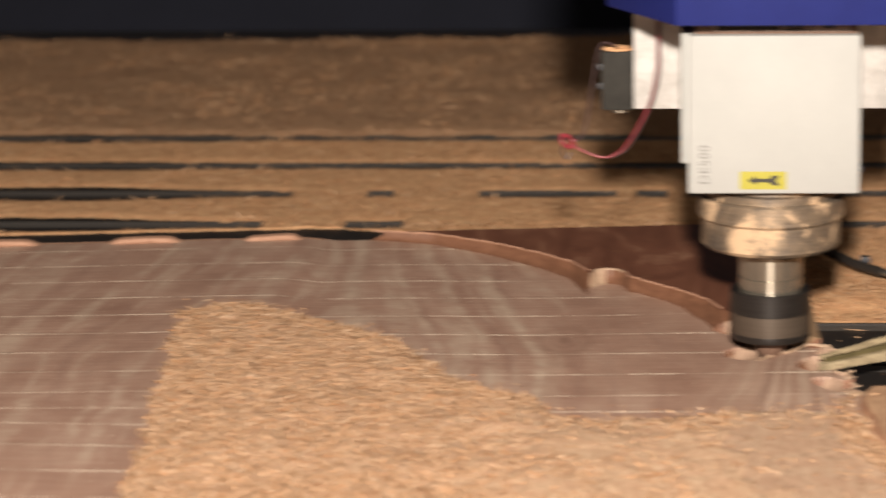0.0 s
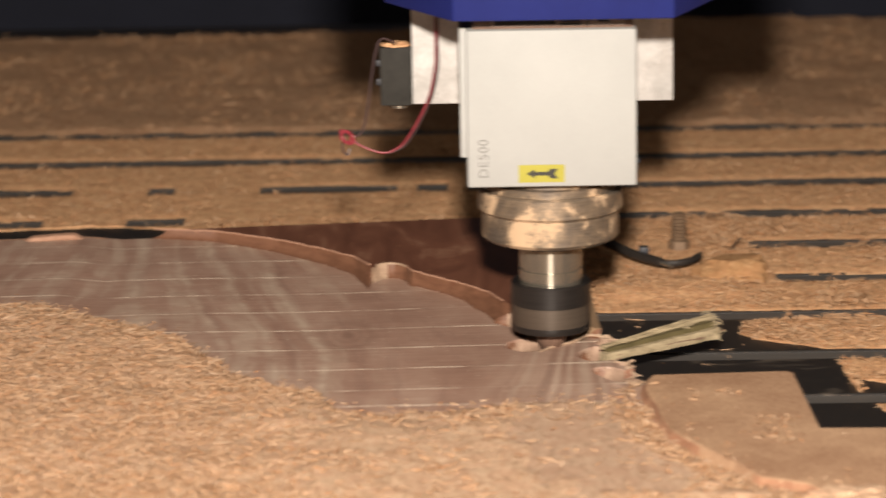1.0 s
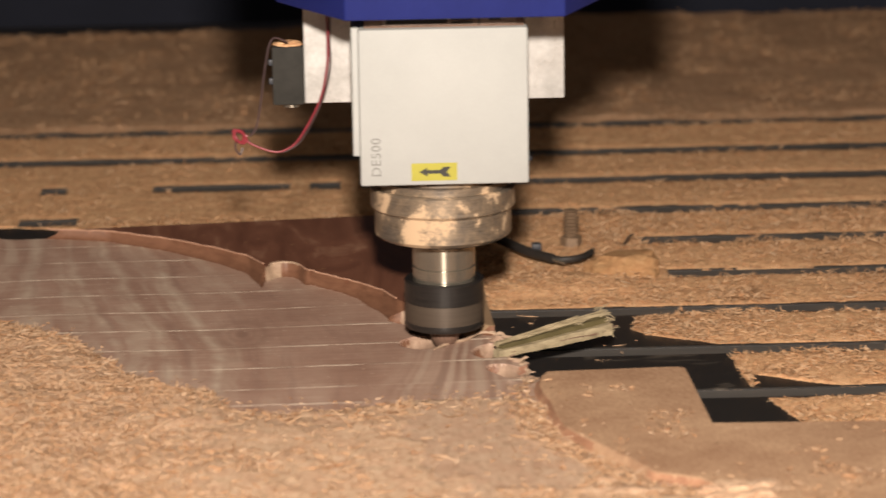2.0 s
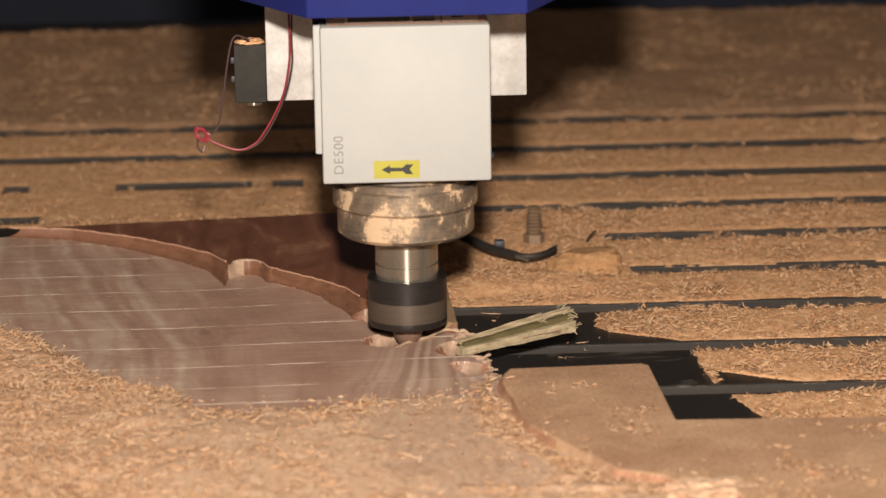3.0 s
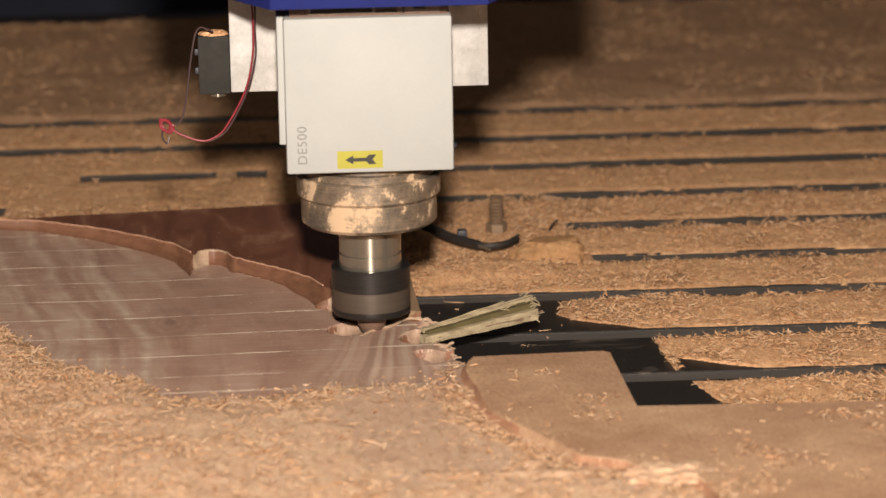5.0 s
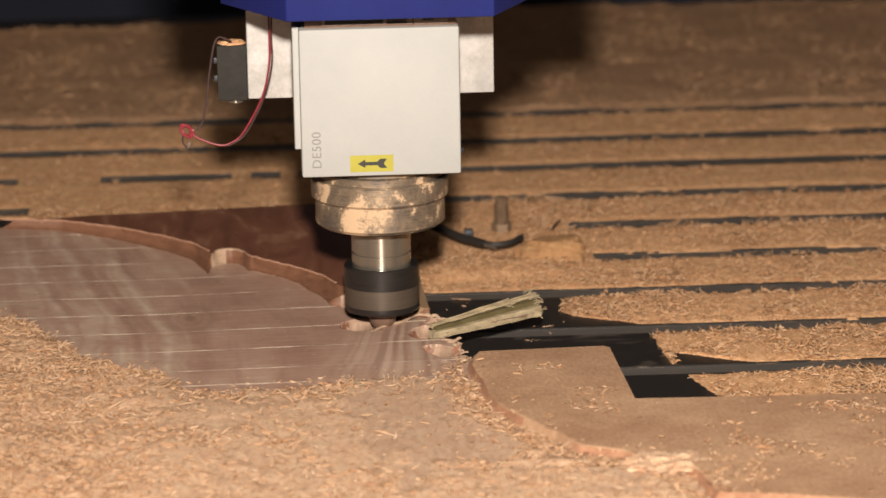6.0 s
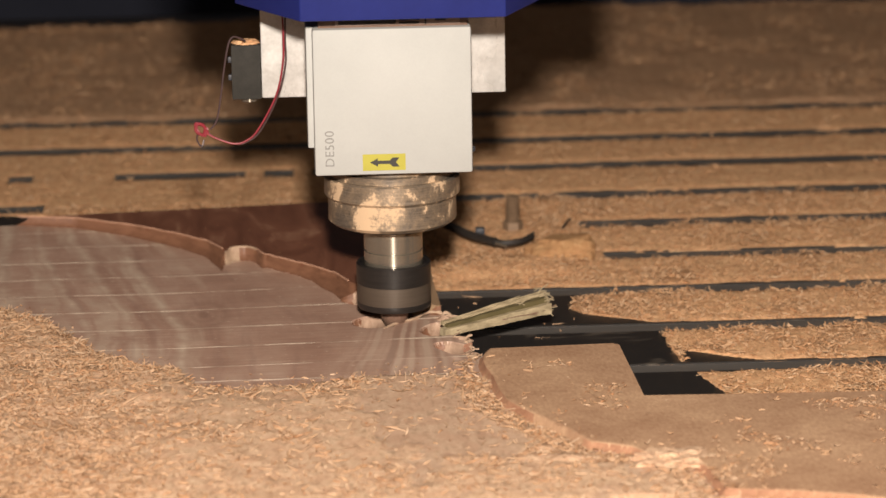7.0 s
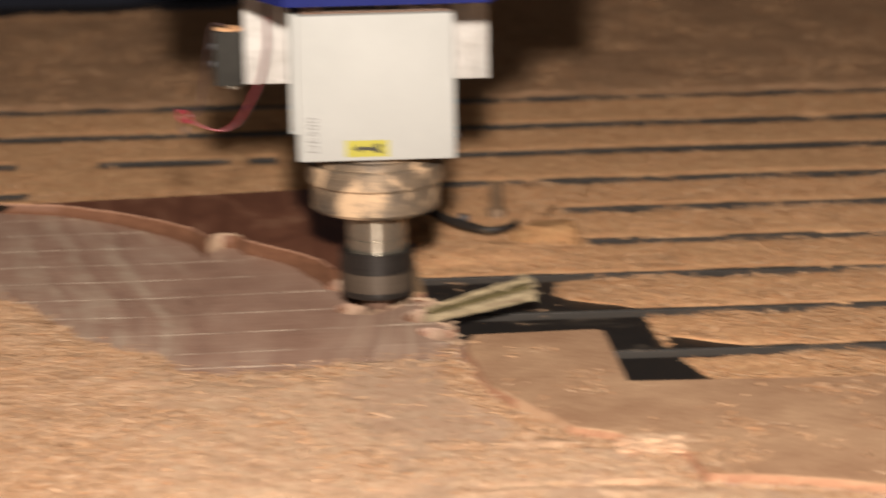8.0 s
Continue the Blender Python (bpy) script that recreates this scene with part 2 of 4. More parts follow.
M_RIM = simple("fuzzy_cut_edge", (0.30, 0.155, 0.095), (0.48, 0.29, 0.20), 300, 0.8, bumpy=0.4)
M_CUT_DUSTY = simple("dusty_cut_wood", (0.21, 0.095, 0.052), (0.42, 0.225, 0.13), 60, 0.8, stretch=(1, 1, 3), bumpy=0.3)
M_SIDE = simple("sawn_wood_side", (0.12, 0.05, 0.03), (0.24, 0.11, 0.06), 80, 0.7)


def panel_material():
    m, n, l, b = material("black_bed_panel", 0.42)
    v = coords(n, l)
    speck = ramp(n, l, noise_tex(n, l, v, 900, 2.0, 0.7), ((0.62, (0, 0, 0)), (0.72, (1, 1, 1))))
    broad = noise_tex(n, l, v, 30, 4.0)
    c = mix(n, l, math_node(n, l, "MULTIPLY", speck, math_node(n, l, "MULTIPLY", broad, 0.8)), (0.016, 0.0145, 0.0135), (0.38, 0.23, 0.13))
    smear = ramp(n, l, noise_tex(n, l, coords(n, l, (0.35, 1.0, 1)), 55, 3.0, 0.6, 0.8), ((0.62, (0, 0, 0)), (0.72, (0.5, 0.5, 0.5))))
    c = mix(n, l, smear, c, (0.15, 0.125, 0.10))
    l.new(c, b.inputs["Base Color"])
    bump(n, l, b, broad, 0.1, 0.0005)
    return m


M_PANEL = panel_material()
M_SLOT = simple("slot_strip_grey", (0.072, 0.067, 0.062), (0.115, 0.106, 0.097), 40, 0.5, bumpy=0.2, stretch=(0.1, 1, 1))
M_STEEL = simple("dark_painted_steel", (0.018, 0.02, 0.026), (0.03, 0.033, 0.042), 12, 0.55)
M_WALL = simple("dark_blue_wall", (0.012, 0.015, 0.03), (0.02, 0.024, 0.045), 6, 0.8)
# Tone of the unseen ceiling and walls, set to bounce light into shadows.
M_BOUNCE = simple("bounce_plaster", (0.21, 0.195, 0.18), (0.30, 0.285, 0.27), 4, 0.9)
M_CONCRETE = simple("workshop_concrete", (0.08, 0.075, 0.07), (0.14, 0.13, 0.12), 5, 0.85)


def housing_material():
    m, n, l, b = material("white_anodised_housing", 0.7)
    v = coords(n, l)
    f = noise_tex(n, l, v, 22, 5.0, 0.65)
    g = noise_tex(n, l, v, 900, 2.0)
    h = math_node(n, l, "ADD", math_node(n, l, "MULTIPLY", f, 0.7), math_node(n, l, "MULTIPLY", g, 0.3))
    l.new(ramp(n, l, h, ((0.3, (0.312, 0.318, 0.308)), (0.7, (0.352, 0.358, 0.347)))), b.inputs["Base Color"])
    bump(n, l, b, g, 0.05, 0.0002)
    return m


def dirty_metal_material():
    """Turned steel with dry sawdust caked on it in patches."""
    m, n, l, b = material("sawdust_caked_steel", 0.5)
    v = coords(n, l)
    scratch = noise_tex(n, l, coords(n, l, (0.25, 0.25, 5)), 260, 4.0, 0.7)
    patch = noise_tex(n, l, coords(n, l, (1, 1, 0.9)), 36, 5.0, 0.6, 0.35)
    fine = noise_tex(n, l, v, 600, 3.0, 0.7)
    metal = ramp(n, l, scratch, ((0.3, (0.085, 0.070, 0.058)), (0.7, (0.23, 0.192, 0.155))))
    ring = math_node(n, l, "ADD", math_node(n, l, "MULTIPLY", patch, 0.82), math_node(n, l, "MULTIPLY", fine, 0.18))
    mask = ramp(n, l, ring, ((0.545, (0, 0, 0)), (0.582, (1, 1, 1))))
    grey = ramp(n, l, ring, ((0.44, (0.0, 0.0, 0.0)), (0.54, (0.6, 0.6, 0.6))))
    c = mix(n, l, grey, metal, (0.36, 0.27, 0.18))
    c = mix(n, l, mask, c, (0.46, 0.325, 0.205))
    l.new(c, b.inputs["Base Color"])
    l.new(ramp(n, l, mask, ((0, (0.42, 0.42, 0.42)), (1, (0.95, 0.95, 0.95)))), b.inputs["Roughness"])
    l.new(ramp(n, l, mask, ((0, (0.6, 0.6, 0.6)), (1, (0, 0, 0)))), b.inputs["Metallic"])
    bump(n, l, b, ring, 0.4, 0.0006)
    return m


M_HOUSING = housing_material()
M_COLLAR = dirty_metal_material()
M_SHAFT = simple("ground_steel_shaft", (0.33, 0.295, 0.24), (0.46, 0.415, 0.345), 300, 0.22, 0.85, 0.03, (0.2, 0.2, 4), 0.0002)
def turned(m, amount):
    """Lathe marks that draw highlights out along the axis."""
    n, l = m.node_tree.nodes, m.node_tree.links
    t = n.new("ShaderNodeTangent")
    t.direction_type, t.axis = "RADIAL", "Z"
    b = n["Principled BSDF"]
    b.inputs["Anisotropic"].default_value = amount
    b.inputs["Anisotropic Rotation"].default_value = 0.25
    l.new(t.outputs["Tangent"], b.inputs["Tangent"])


turned(M_SHAFT, 0.9)
M_NUT_DARK = simple("black_oxide_nut", (0.014, 0.012, 0.011), (0.028, 0.024, 0.022), 200, 0.36, 0.3, 0.1, (0.2, 0.2, 3), 0.0003)
M_NUT = simple("spinning_nut_brown", (0.072, 0.055, 0.042), (0.10, 0.077, 0.058), 160, 0.45, 0.4, 0.08, (0.1, 0.1, 3), 0.0003)
M_ALU = simple("machined_aluminium_plate", (0.44, 0.43, 0.41), (0.70, 0.69, 0.67), 70, 0.40, 0.3, 0.15)
def polished(m):
    n, l = m.node_tree.nodes, m.node_tree.links
    f = noise_tex(n, l, coords(n, l, (1.0, 1.0, 0.4)), 38, 4.0, 0.6)
    l.new(ramp(n, l, f, ((0.40, (0.22, 0.22, 0.22)), (0.62, (0.55, 0.55, 0.55)))), n["Principled BSDF"].inputs["Roughness"])


polished(M_ALU)
M_BLUE = simple("blue_painted_cover", (0.009, 0.014, 0.10), (0.012, 0.019, 0.13), 25, 0.55)
M_BLACK = simple("black_plastic", (0.020, 0.019, 0.017), (0.034, 0.032, 0.028), 120, 0.8)
for m in (M_BLUE, M_BLACK):
    m.node_tree.nodes["Principled BSDF"].inputs["Specular IOR Level"].default_value = 0.2
M_YELLOW = simple("yellow_sticker", (0.28, 0.255, 0.018), (0.33, 0.30, 0.03), 60, 0.5, bumpy=0.03)
M_LABEL = simple("grimy_label", (0.20, 0.13, 0.10), (0.33, 0.24, 0.19), 90, 0.6, bumpy=0.05)
M_INK = simple("black_ink", (0.012, 0.011, 0.008), (0.02, 0.018, 0.012), 60, 0.6, bumpy=0.02)
M_GREY_INK = simple("grey_engraving", (0.15, 0.147, 0.14), (0.20, 0.195, 0.185), 400, 0.6, bumpy=0.02)
M_RED = simple("red_wire_insulation", (0.15, 0.011, 0.02), (0.24, 0.024, 0.034), 200, 0.45)
M_DARK_WIRE = simple("dark_wire_insulation", (0.03, 0.018, 0.018), (0.06, 0.03, 0.03), 200, 0.45)
M_BROWN = simple("brown_dusty_metal", (0.11, 0.065, 0.045), (0.2, 0.12, 0.085), 120, 0.6, 0.2)
M_BOLT = simple("dusty_bolt_steel", (0.13, 0.085, 0.052), (0.24, 0.16, 0.10), 200, 0.6, 0.2)
M_FIBRE = simple("pale_split_fibre", (0.13, 0.098, 0.052), (0.45, 0.368, 0.235), 190, 0.8, stretch=(0.15, 1, 1), bumpy=0.6)
M_OLIVE = simple("olive_bark", (0.060, 0.048, 0.018), (0.115, 0.092, 0.040), 140, 0.6, stretch=(0.2, 1, 1))
M_HOSE = simple("black_rubber_tube", (0.014, 0.012, 0.011), (0.03, 0.024, 0.02), 150, 0.5)


# ------------------------------------------------------------ mesh helpers
def part(name, bm, mat, parent=None, label="", shade=True):
    me = bpy.data.meshes.new(name)
    bm.to_mesh(me)
    bm.free()
    for x in (mat if isinstance(mat, (list, tuple)) else [mat]):
        me.materials.append(x)
    if shade:
        me.shade_smooth()
        me.set_sharp_from_angle(angle=radians(32))
    ob = new(name, me)
    if parent:
        ob.parent = parent
        ob.matrix_parent_inverse = parent.matrix_world.inverted()
    if label:
        tagged(ob, label)
    return ob


def empty(name, at, label, category, group="", kind=""):
    ob = new(name)
    ob.empty_display_size = 0.02
    ob.location = at
    ob.matrix_world = Matrix.Translation(at)
    return tagged(ob, label, category, group, kind)


def box(x0, x1, y0, y1, z0, z1, bevel=0.0, seg=2):
    bm = bmesh.new()
    bmesh.ops.create_cube(bm, size=1)
    for v in bm.verts:
        v.co = ((x0 + x1) / 2 + v.co.x * (x1 - x0), (y0 + y1) / 2 + v.co.y * (y1 - y0), (z0 + z1) / 2 + v.co.z * (z1 - z0))
    if bevel:
        bmesh.ops.bevel(bm, geom=list(bm.edges), offset=bevel, segments=seg, affect="EDGES", profile=0.5)
    return bm


def lathe(profile, cx, cy, steps=72):
    """A turned solid from (radius, z) pairs, bottom to top, closed at both ends."""
    bm = bmesh.new()
    rings = []
    for r, z in profile:
        rings.append([bm.verts.new((cx + r * math.cos(2 * math.pi * i / steps), cy + r * math.sin(2 * math.pi * i / steps), z)) for i in range(steps)])
    for a, b in zip(rings, rings[1:]):
        for i in range(steps):
            j = (i + 1) % steps
            bm.faces.new((a[i], a[j], b[j], b[i]))
    bm.faces.new(list(reversed(rings[0])))
    bm.faces.new(rings[-1])
    return bm


def prism(points, z0, z1, bevel=0.0):
    bm = bmesh.new()
    f = bm.faces.new([bm.verts.new((x, y, z0)) for x, y in points])
    up = bmesh.ops.extrude_face_region(bm, geom=[f])
    for v in up["geom"]:
        if isinstance(v, bmesh.types.BMVert):
            v.co.z = z1
    bmesh.ops.recalc_face_normals(bm, faces=bm.faces)
    if bevel:
        bmesh.ops.bevel(bm, geom=list(bm.edges), offset=bevel, segments=2, affect="EDGES", profile=0.5)
    return bm


def tube(points, radius, sides=8, smooth_steps=6):
    """A round cord along a smooth line through the points."""
    pts = [Vector(p) for p in points]
    line = []
    for i in range(len(pts) - 1):
        p0, p1, p2, p3 = pts[max(i - 1, 0)], pts[i], pts[i + 1], pts[min(i + 2, len(pts) - 1)]
        for k in range(smooth_steps):
            t = k / smooth_steps
            line.append(0.5 * (2 * p1 + (p2 - p0) * t + (2 * p0 - 5 * p1 + 4 * p2 - p3) * t * t + (3 * p1 - p0 - 3 * p2 + p3) * t ** 3))
    line.append(pts[-1])
    bm = bmesh.new()
    rings = []
    for i, p in enumerate(line):
        d = (line[min(i + 1, len(line) - 1)] - line[max(i - 1, 0)]).normalized()
        a = d.orthogonal().normalized() if i == 0 else (a - d * a.dot(d)).normalized()
        b = d.cross(a)
        rings.append([bm.verts.new(p + radius * (math.cos(2 * math.pi * k / sides) * a + math.sin(2 * math.pi * k / sides) * b)) for k in range(sides)])
    for r, q in zip(rings, rings[1:]):
        for k in range(sides):
            bm.faces.new((r[k], r[(k + 1) % sides], q[(k + 1) % sides], q[k]))
    bm.faces.new(list(reversed(rings[0])))
    bm.faces.new(rings[-1])
    return bm


def from_arrays(name, verts, faces, mats, uv=None, index=None, parent=None):
    me = bpy.data.meshes.new(name)
    me.vertices.add(len(verts))
    me.vertices.foreach_set("co", np.asarray(verts, np.float32).ravel())
    faces = np.asarray(faces, np.int32)
    me.loops.add(faces.size)
    me.loops.foreach_set("vertex_index", faces.ravel())
    me.polygons.add(len(faces))
    me.polygons.foreach_set("loop_start", np.arange(0, faces.size, faces.shape[1], dtype=np.int32))
    me.update(calc_edges=True)
    if uv is not None:
        layer = me.uv_layers.new(name="plan")
        layer.data.foreach_set("uv", np.asarray(uv, np.float32)[faces.ravel()].ravel())
    for m in mats:
        me.materials.append(m)
    if index is not None:
        me.polygons.foreach_set("material_index", np.asarray(index, np.int32))
    me.validate()
    me.shade_smooth()
    ob = new(name, me)
    if parent:
        ob.parent = parent
        ob.matrix_parent_inverse = parent.matrix_world.inverted()
    return ob


def grid_faces(keep):
    """Quads of a grid of nodes (rows by columns), for the cells that keep marks."""
    r, c = np.nonzero(keep)
    w = keep.shape[1] + 1
    a = r * w + c
    return np.stack((a, a + 1, a + w + 1, a + w), 1)


def compact(verts, faces, uv=None):
    used, inv = np.unique(faces.ravel(), return_inverse=True)
    return verts[used], inv.reshape(faces.shape), (uv[used] if uv is not None else None)


# ------------------------------------------------------------ the room
part("floor", box(-3, 3.2, -4, 3, -0.95, -0.85), M_CONCRETE)
part("ceiling", box(-3, 3.2, -4, 3, 2.2, 2.3), M_BOUNCE)
part("wall_north", box(-3, 3.2, 3, 3.1, -0.85, 2.2), M_WALL)
part("wall_south", box(-3, 3.2, -4.1, -4, -0.85, 2.2), M_BOUNCE)
part("wall_west", box(-3.1, -3, -4, 3, -0.85, 2.2), M_BOUNCE)
part("wall_east", box(3.2, 3.3, -4, 3, -0.85, 2.2), M_BOUNCE)
for n in ("floor", "ceiling", "wall_north", "wall_south", "wall_west", "wall_east"):
    tone = "dark" if n in ("floor", "wall_north") else "unseen light-bouncing grey"
    tagged(bpy.data.objects[n], "plain " + tone + " workshop " + n.split("_")[0] + " around the machine", n.split("_")[0], kind="structure")

# ------------------------------------------------------------ the machine bed
BX0, BX1, BY0, BY1 = -1.1, 1.3, -0.95, 1.165
SLOTS = [0.622, 0.510, 0.405, 0.298, 0.200] + [0.1 - 0.1 * i for i in range(10)]
SLOT_HALF = 0.0095
bed = empty("machine_bed", (0.1, 0.1, -0.85), "black slotted router bed covered in sawdust", "machine bed")
part("base", box(BX0 + 0.05, BX1 - 0.05, BY0 + 0.05, BY1 - 0.05, -0.849, -0.045, 0.004), M_STEEL, bed, "dark painted steel base")
part("deck", box(BX0, BX1, BY0, BY1, -0.045, -0.0035, 0.002), M_SLOT, bed, "grey metal deck under the panels")
for y in SLOTS:
    part("slot_strip", box(BX0, BX1, y - SLOT_HALF, y + SLOT_HALF, -0.0035, -0.0011, 0.0004, 1), M_SLOT, bed)
edges = [BY1] + [y for s in SLOTS for y in (s + SLOT_HALF, s - SLOT_HALF)] + [BY0]
for y1, y0 in zip(edges[0::2], edges[1::2]):
    part("panel", box(BX0, BX1, y0, y1, -0.0035, 0.0, 0.0006, 1), M_PANEL, bed)


# ------------------------------------------------------------ the workpiece
def shear(v):
    return np.interp(v, (-0.353, -0.2515, 0.171), (-0.04, 0.05, 0.1045))


def plan(u, v):
    """From the boards' own directions to the bed's."""
    s = shear(v)
    y = (v + s * u) / (1 + 0.03 * s)
    return u - 0.03 * y, y


RIM_X = (-0.70, -0.30, -0.2356, -0.1911, -0.146, -0.1127, -0.0908, -0.0805, -0.0790, -0.0755, -0.0651, -0.0566, -0.0523, -0.0375, -0.0174, -0.0013, 0.0075, 0.022, 0.036, 0.048, 0.057, 0.066)
RIM_Y = (0.20, 0.172, 0.1491, 0.139, 0.1103, 0.0801, 0.055, 0.032, 0.0225, 0.0327, 0.0363, 0.0306, 0.0161, -0.001, -0.0229, -0.0455, -0.0683, -0.09, -0.122, -0.130, -0.120, -0.128)
# width of the cove along the rim: each pass widens towards its end
COVE_X = (-0.30, -0.236, -0.15, -0.11, -0.092, -0.0805, -0.0795, -0.066, -0.050, -0.030, -0.018, -0.011, -0.004, 0.006, 0.02)
COVE_W = (0.003, 0.004, 0.0055, 0.0078, 0.0105, 0.0115, 0.0065, 0.0060, 0.0042, 0.0042, 0.0075, 0.0130, 0.0150, 0.0110, 0.006)
EDGE_Y = (-0.75, -0.561, -0.548, -0.542, -0.506, -0.479, -0.471, -0.461, -0.4486, -0.4232, -0.3848, -0.3626, -0.3359, -0.3087, -0.290, -0.2729, -0.256, -0.2466, -0.235)
EDGE_X = (0.60, 0.278, 0.24, 0.206, 0.201, 0.193, 0.167, 0.163, 0.1388, 0.1279, 0.1075, 0.0972, 0.0933, 0.0916, 0.0885, 0.0876, 0.0895, 0.0935, 0.0950)
# scoops left by the ball cutter: left end, middle line, length, half width, depth, slant
POCKETS = ((0.0070, -0.1460, 0.029, 0.0165, 0.0085, 0.0), (0.0135, -0.1190, 0.026, 0.0095, 0.0060, -0.3), (0.0010, -0.0880, 0.030, 0.0120, 0.0060, -0.2),
           (0.0515, -0.1710, 0.026, 0.0185, 0.0090, 0.2), (0.0590, -0.2060, 0.027, 0.0160, 0.0085, -0.7), (0.036, -0.140, 0.024, 0.009, 0.004, 0.5))


def scoop(x, y, px, py, length, half, depth, slant):
    """Depth of one scoop: steep at its left end, running out to the right."""
    t = (x - px) / length
    w = half * np.sqrt(np.clip(t * 2.2, 0, 1)) * np.clip(1.15 - 0.45 * t, 0.05, 1)
    across = np.clip(1 - ((y - py - slant * (x - px)) / np.maximum(w, 1e-4)) ** 2, 0, 1)
    inside = (t > 0) & (t < 1)
    return np.where(inside, 1.35 * depth * np.clip(t / 0.06, 0, 1) * np.clip(1 - t, 0, 1) ** 0.6 * np.sqrt(across), 0.0)


def rounded(xs, ys, reach):
    """A dense table of the line through the points, with its corners eased."""
    t = np.arange(xs[0], xs[-1], 0.0005)
    v = np.interp(t, xs, ys)
    k = np.hanning(int(reach / 0.0005) | 1)
    pad = len(k) // 2
    return t, np.convolve(np.pad(v, pad, mode="edge"), k / k.sum(), "valid")


RIM_X, RIM_Y = rounded(RIM_X, RIM_Y, 0.004)
EDGE_Y, EDGE_X = rounded(EDGE_Y, EDGE_X, 0.009)


def carve(x, y):
    """How far inside the cut's outline a place lies, in metres; negative on the uncut top."""
    yr = np.interp(x, RIM_X, RIM_Y)
    slope = (np.interp(x + 0.003, RIM_X, RIM_Y) - np.interp(x - 0.003, RIM_X, RIM_Y)) / 0.006
    back = (yr - y) / np.sqrt(1 + slope ** 2)
    xr = np.interp(y, EDGE_Y, EDGE_X)
    slope = (np.interp(y + 0.003, EDGE_Y, EDGE_X) - np.interp(y - 0.003, EDGE_Y, EDGE_X)) / 0.006
    front = np.where(y < -0.2512 + 0.05 * x, (xr - x) / np.sqrt(1 + slope ** 2), 1.0)
    return np.minimum(back, front)


def cove(x, y):
    """Width of the sloping wall between the uncut top and the milled floor."""
    return np.where(y < -0.2512 + 0.05 * x, 0.0035, np.interp(x, COVE_X, COVE_W))


def slab_top(x, y):
    s = carve(x, y)
    near = y < -0.2512 + 0.05 * x
    depth = np.where(near, 0.0046, 0.0058 + 0.0024 * smooth(-0.24, -0.09, x)) * (1 - 0.6 * smooth(-0.255, -0.29, x))
    p = np.clip(s / cove(x, y), 0, 1)
    z = TOP - depth * (0.22 * smooth(0.0, 0.0010, s) + 0.78 * (1 - (1 - p) ** 1.6))
    # fuzz that stands up along the cut, and a groove beside the front rim
    z = z + np.where(near, 0.0, 0.0007) * np.exp(-((s + 0.0003) / 0.0007) ** 2)
    z = z - 0.0012 * np.where(near, smooth(0.004, 0.007, s) * smooth(0.022, 0.017, s), 0.0)
    cut = np.zeros(np.shape(x))
    for pocket in POCKETS:
        cut = np.maximum(cut, scoop(x, y, *pocket))
    z = z - cut * (s > -0.006)
    # the broken right-hand end slopes away
    z = np.where(y > -0.128, np.minimum(z, TOP - 0.0025 * np.clip((x - 0.0505) / 0.0095, 0, 1.2)), z)
    return z + np.where(s > 0.004, 0.0005 * (fbm(x, y, 0.03, 5) - 0.5), 0)


slab = empty("carved_slab", (-0.1, -0.2, 0.0), "half-carved brown hardwood slab of joined boards, partly under shavings", "wooden slab")


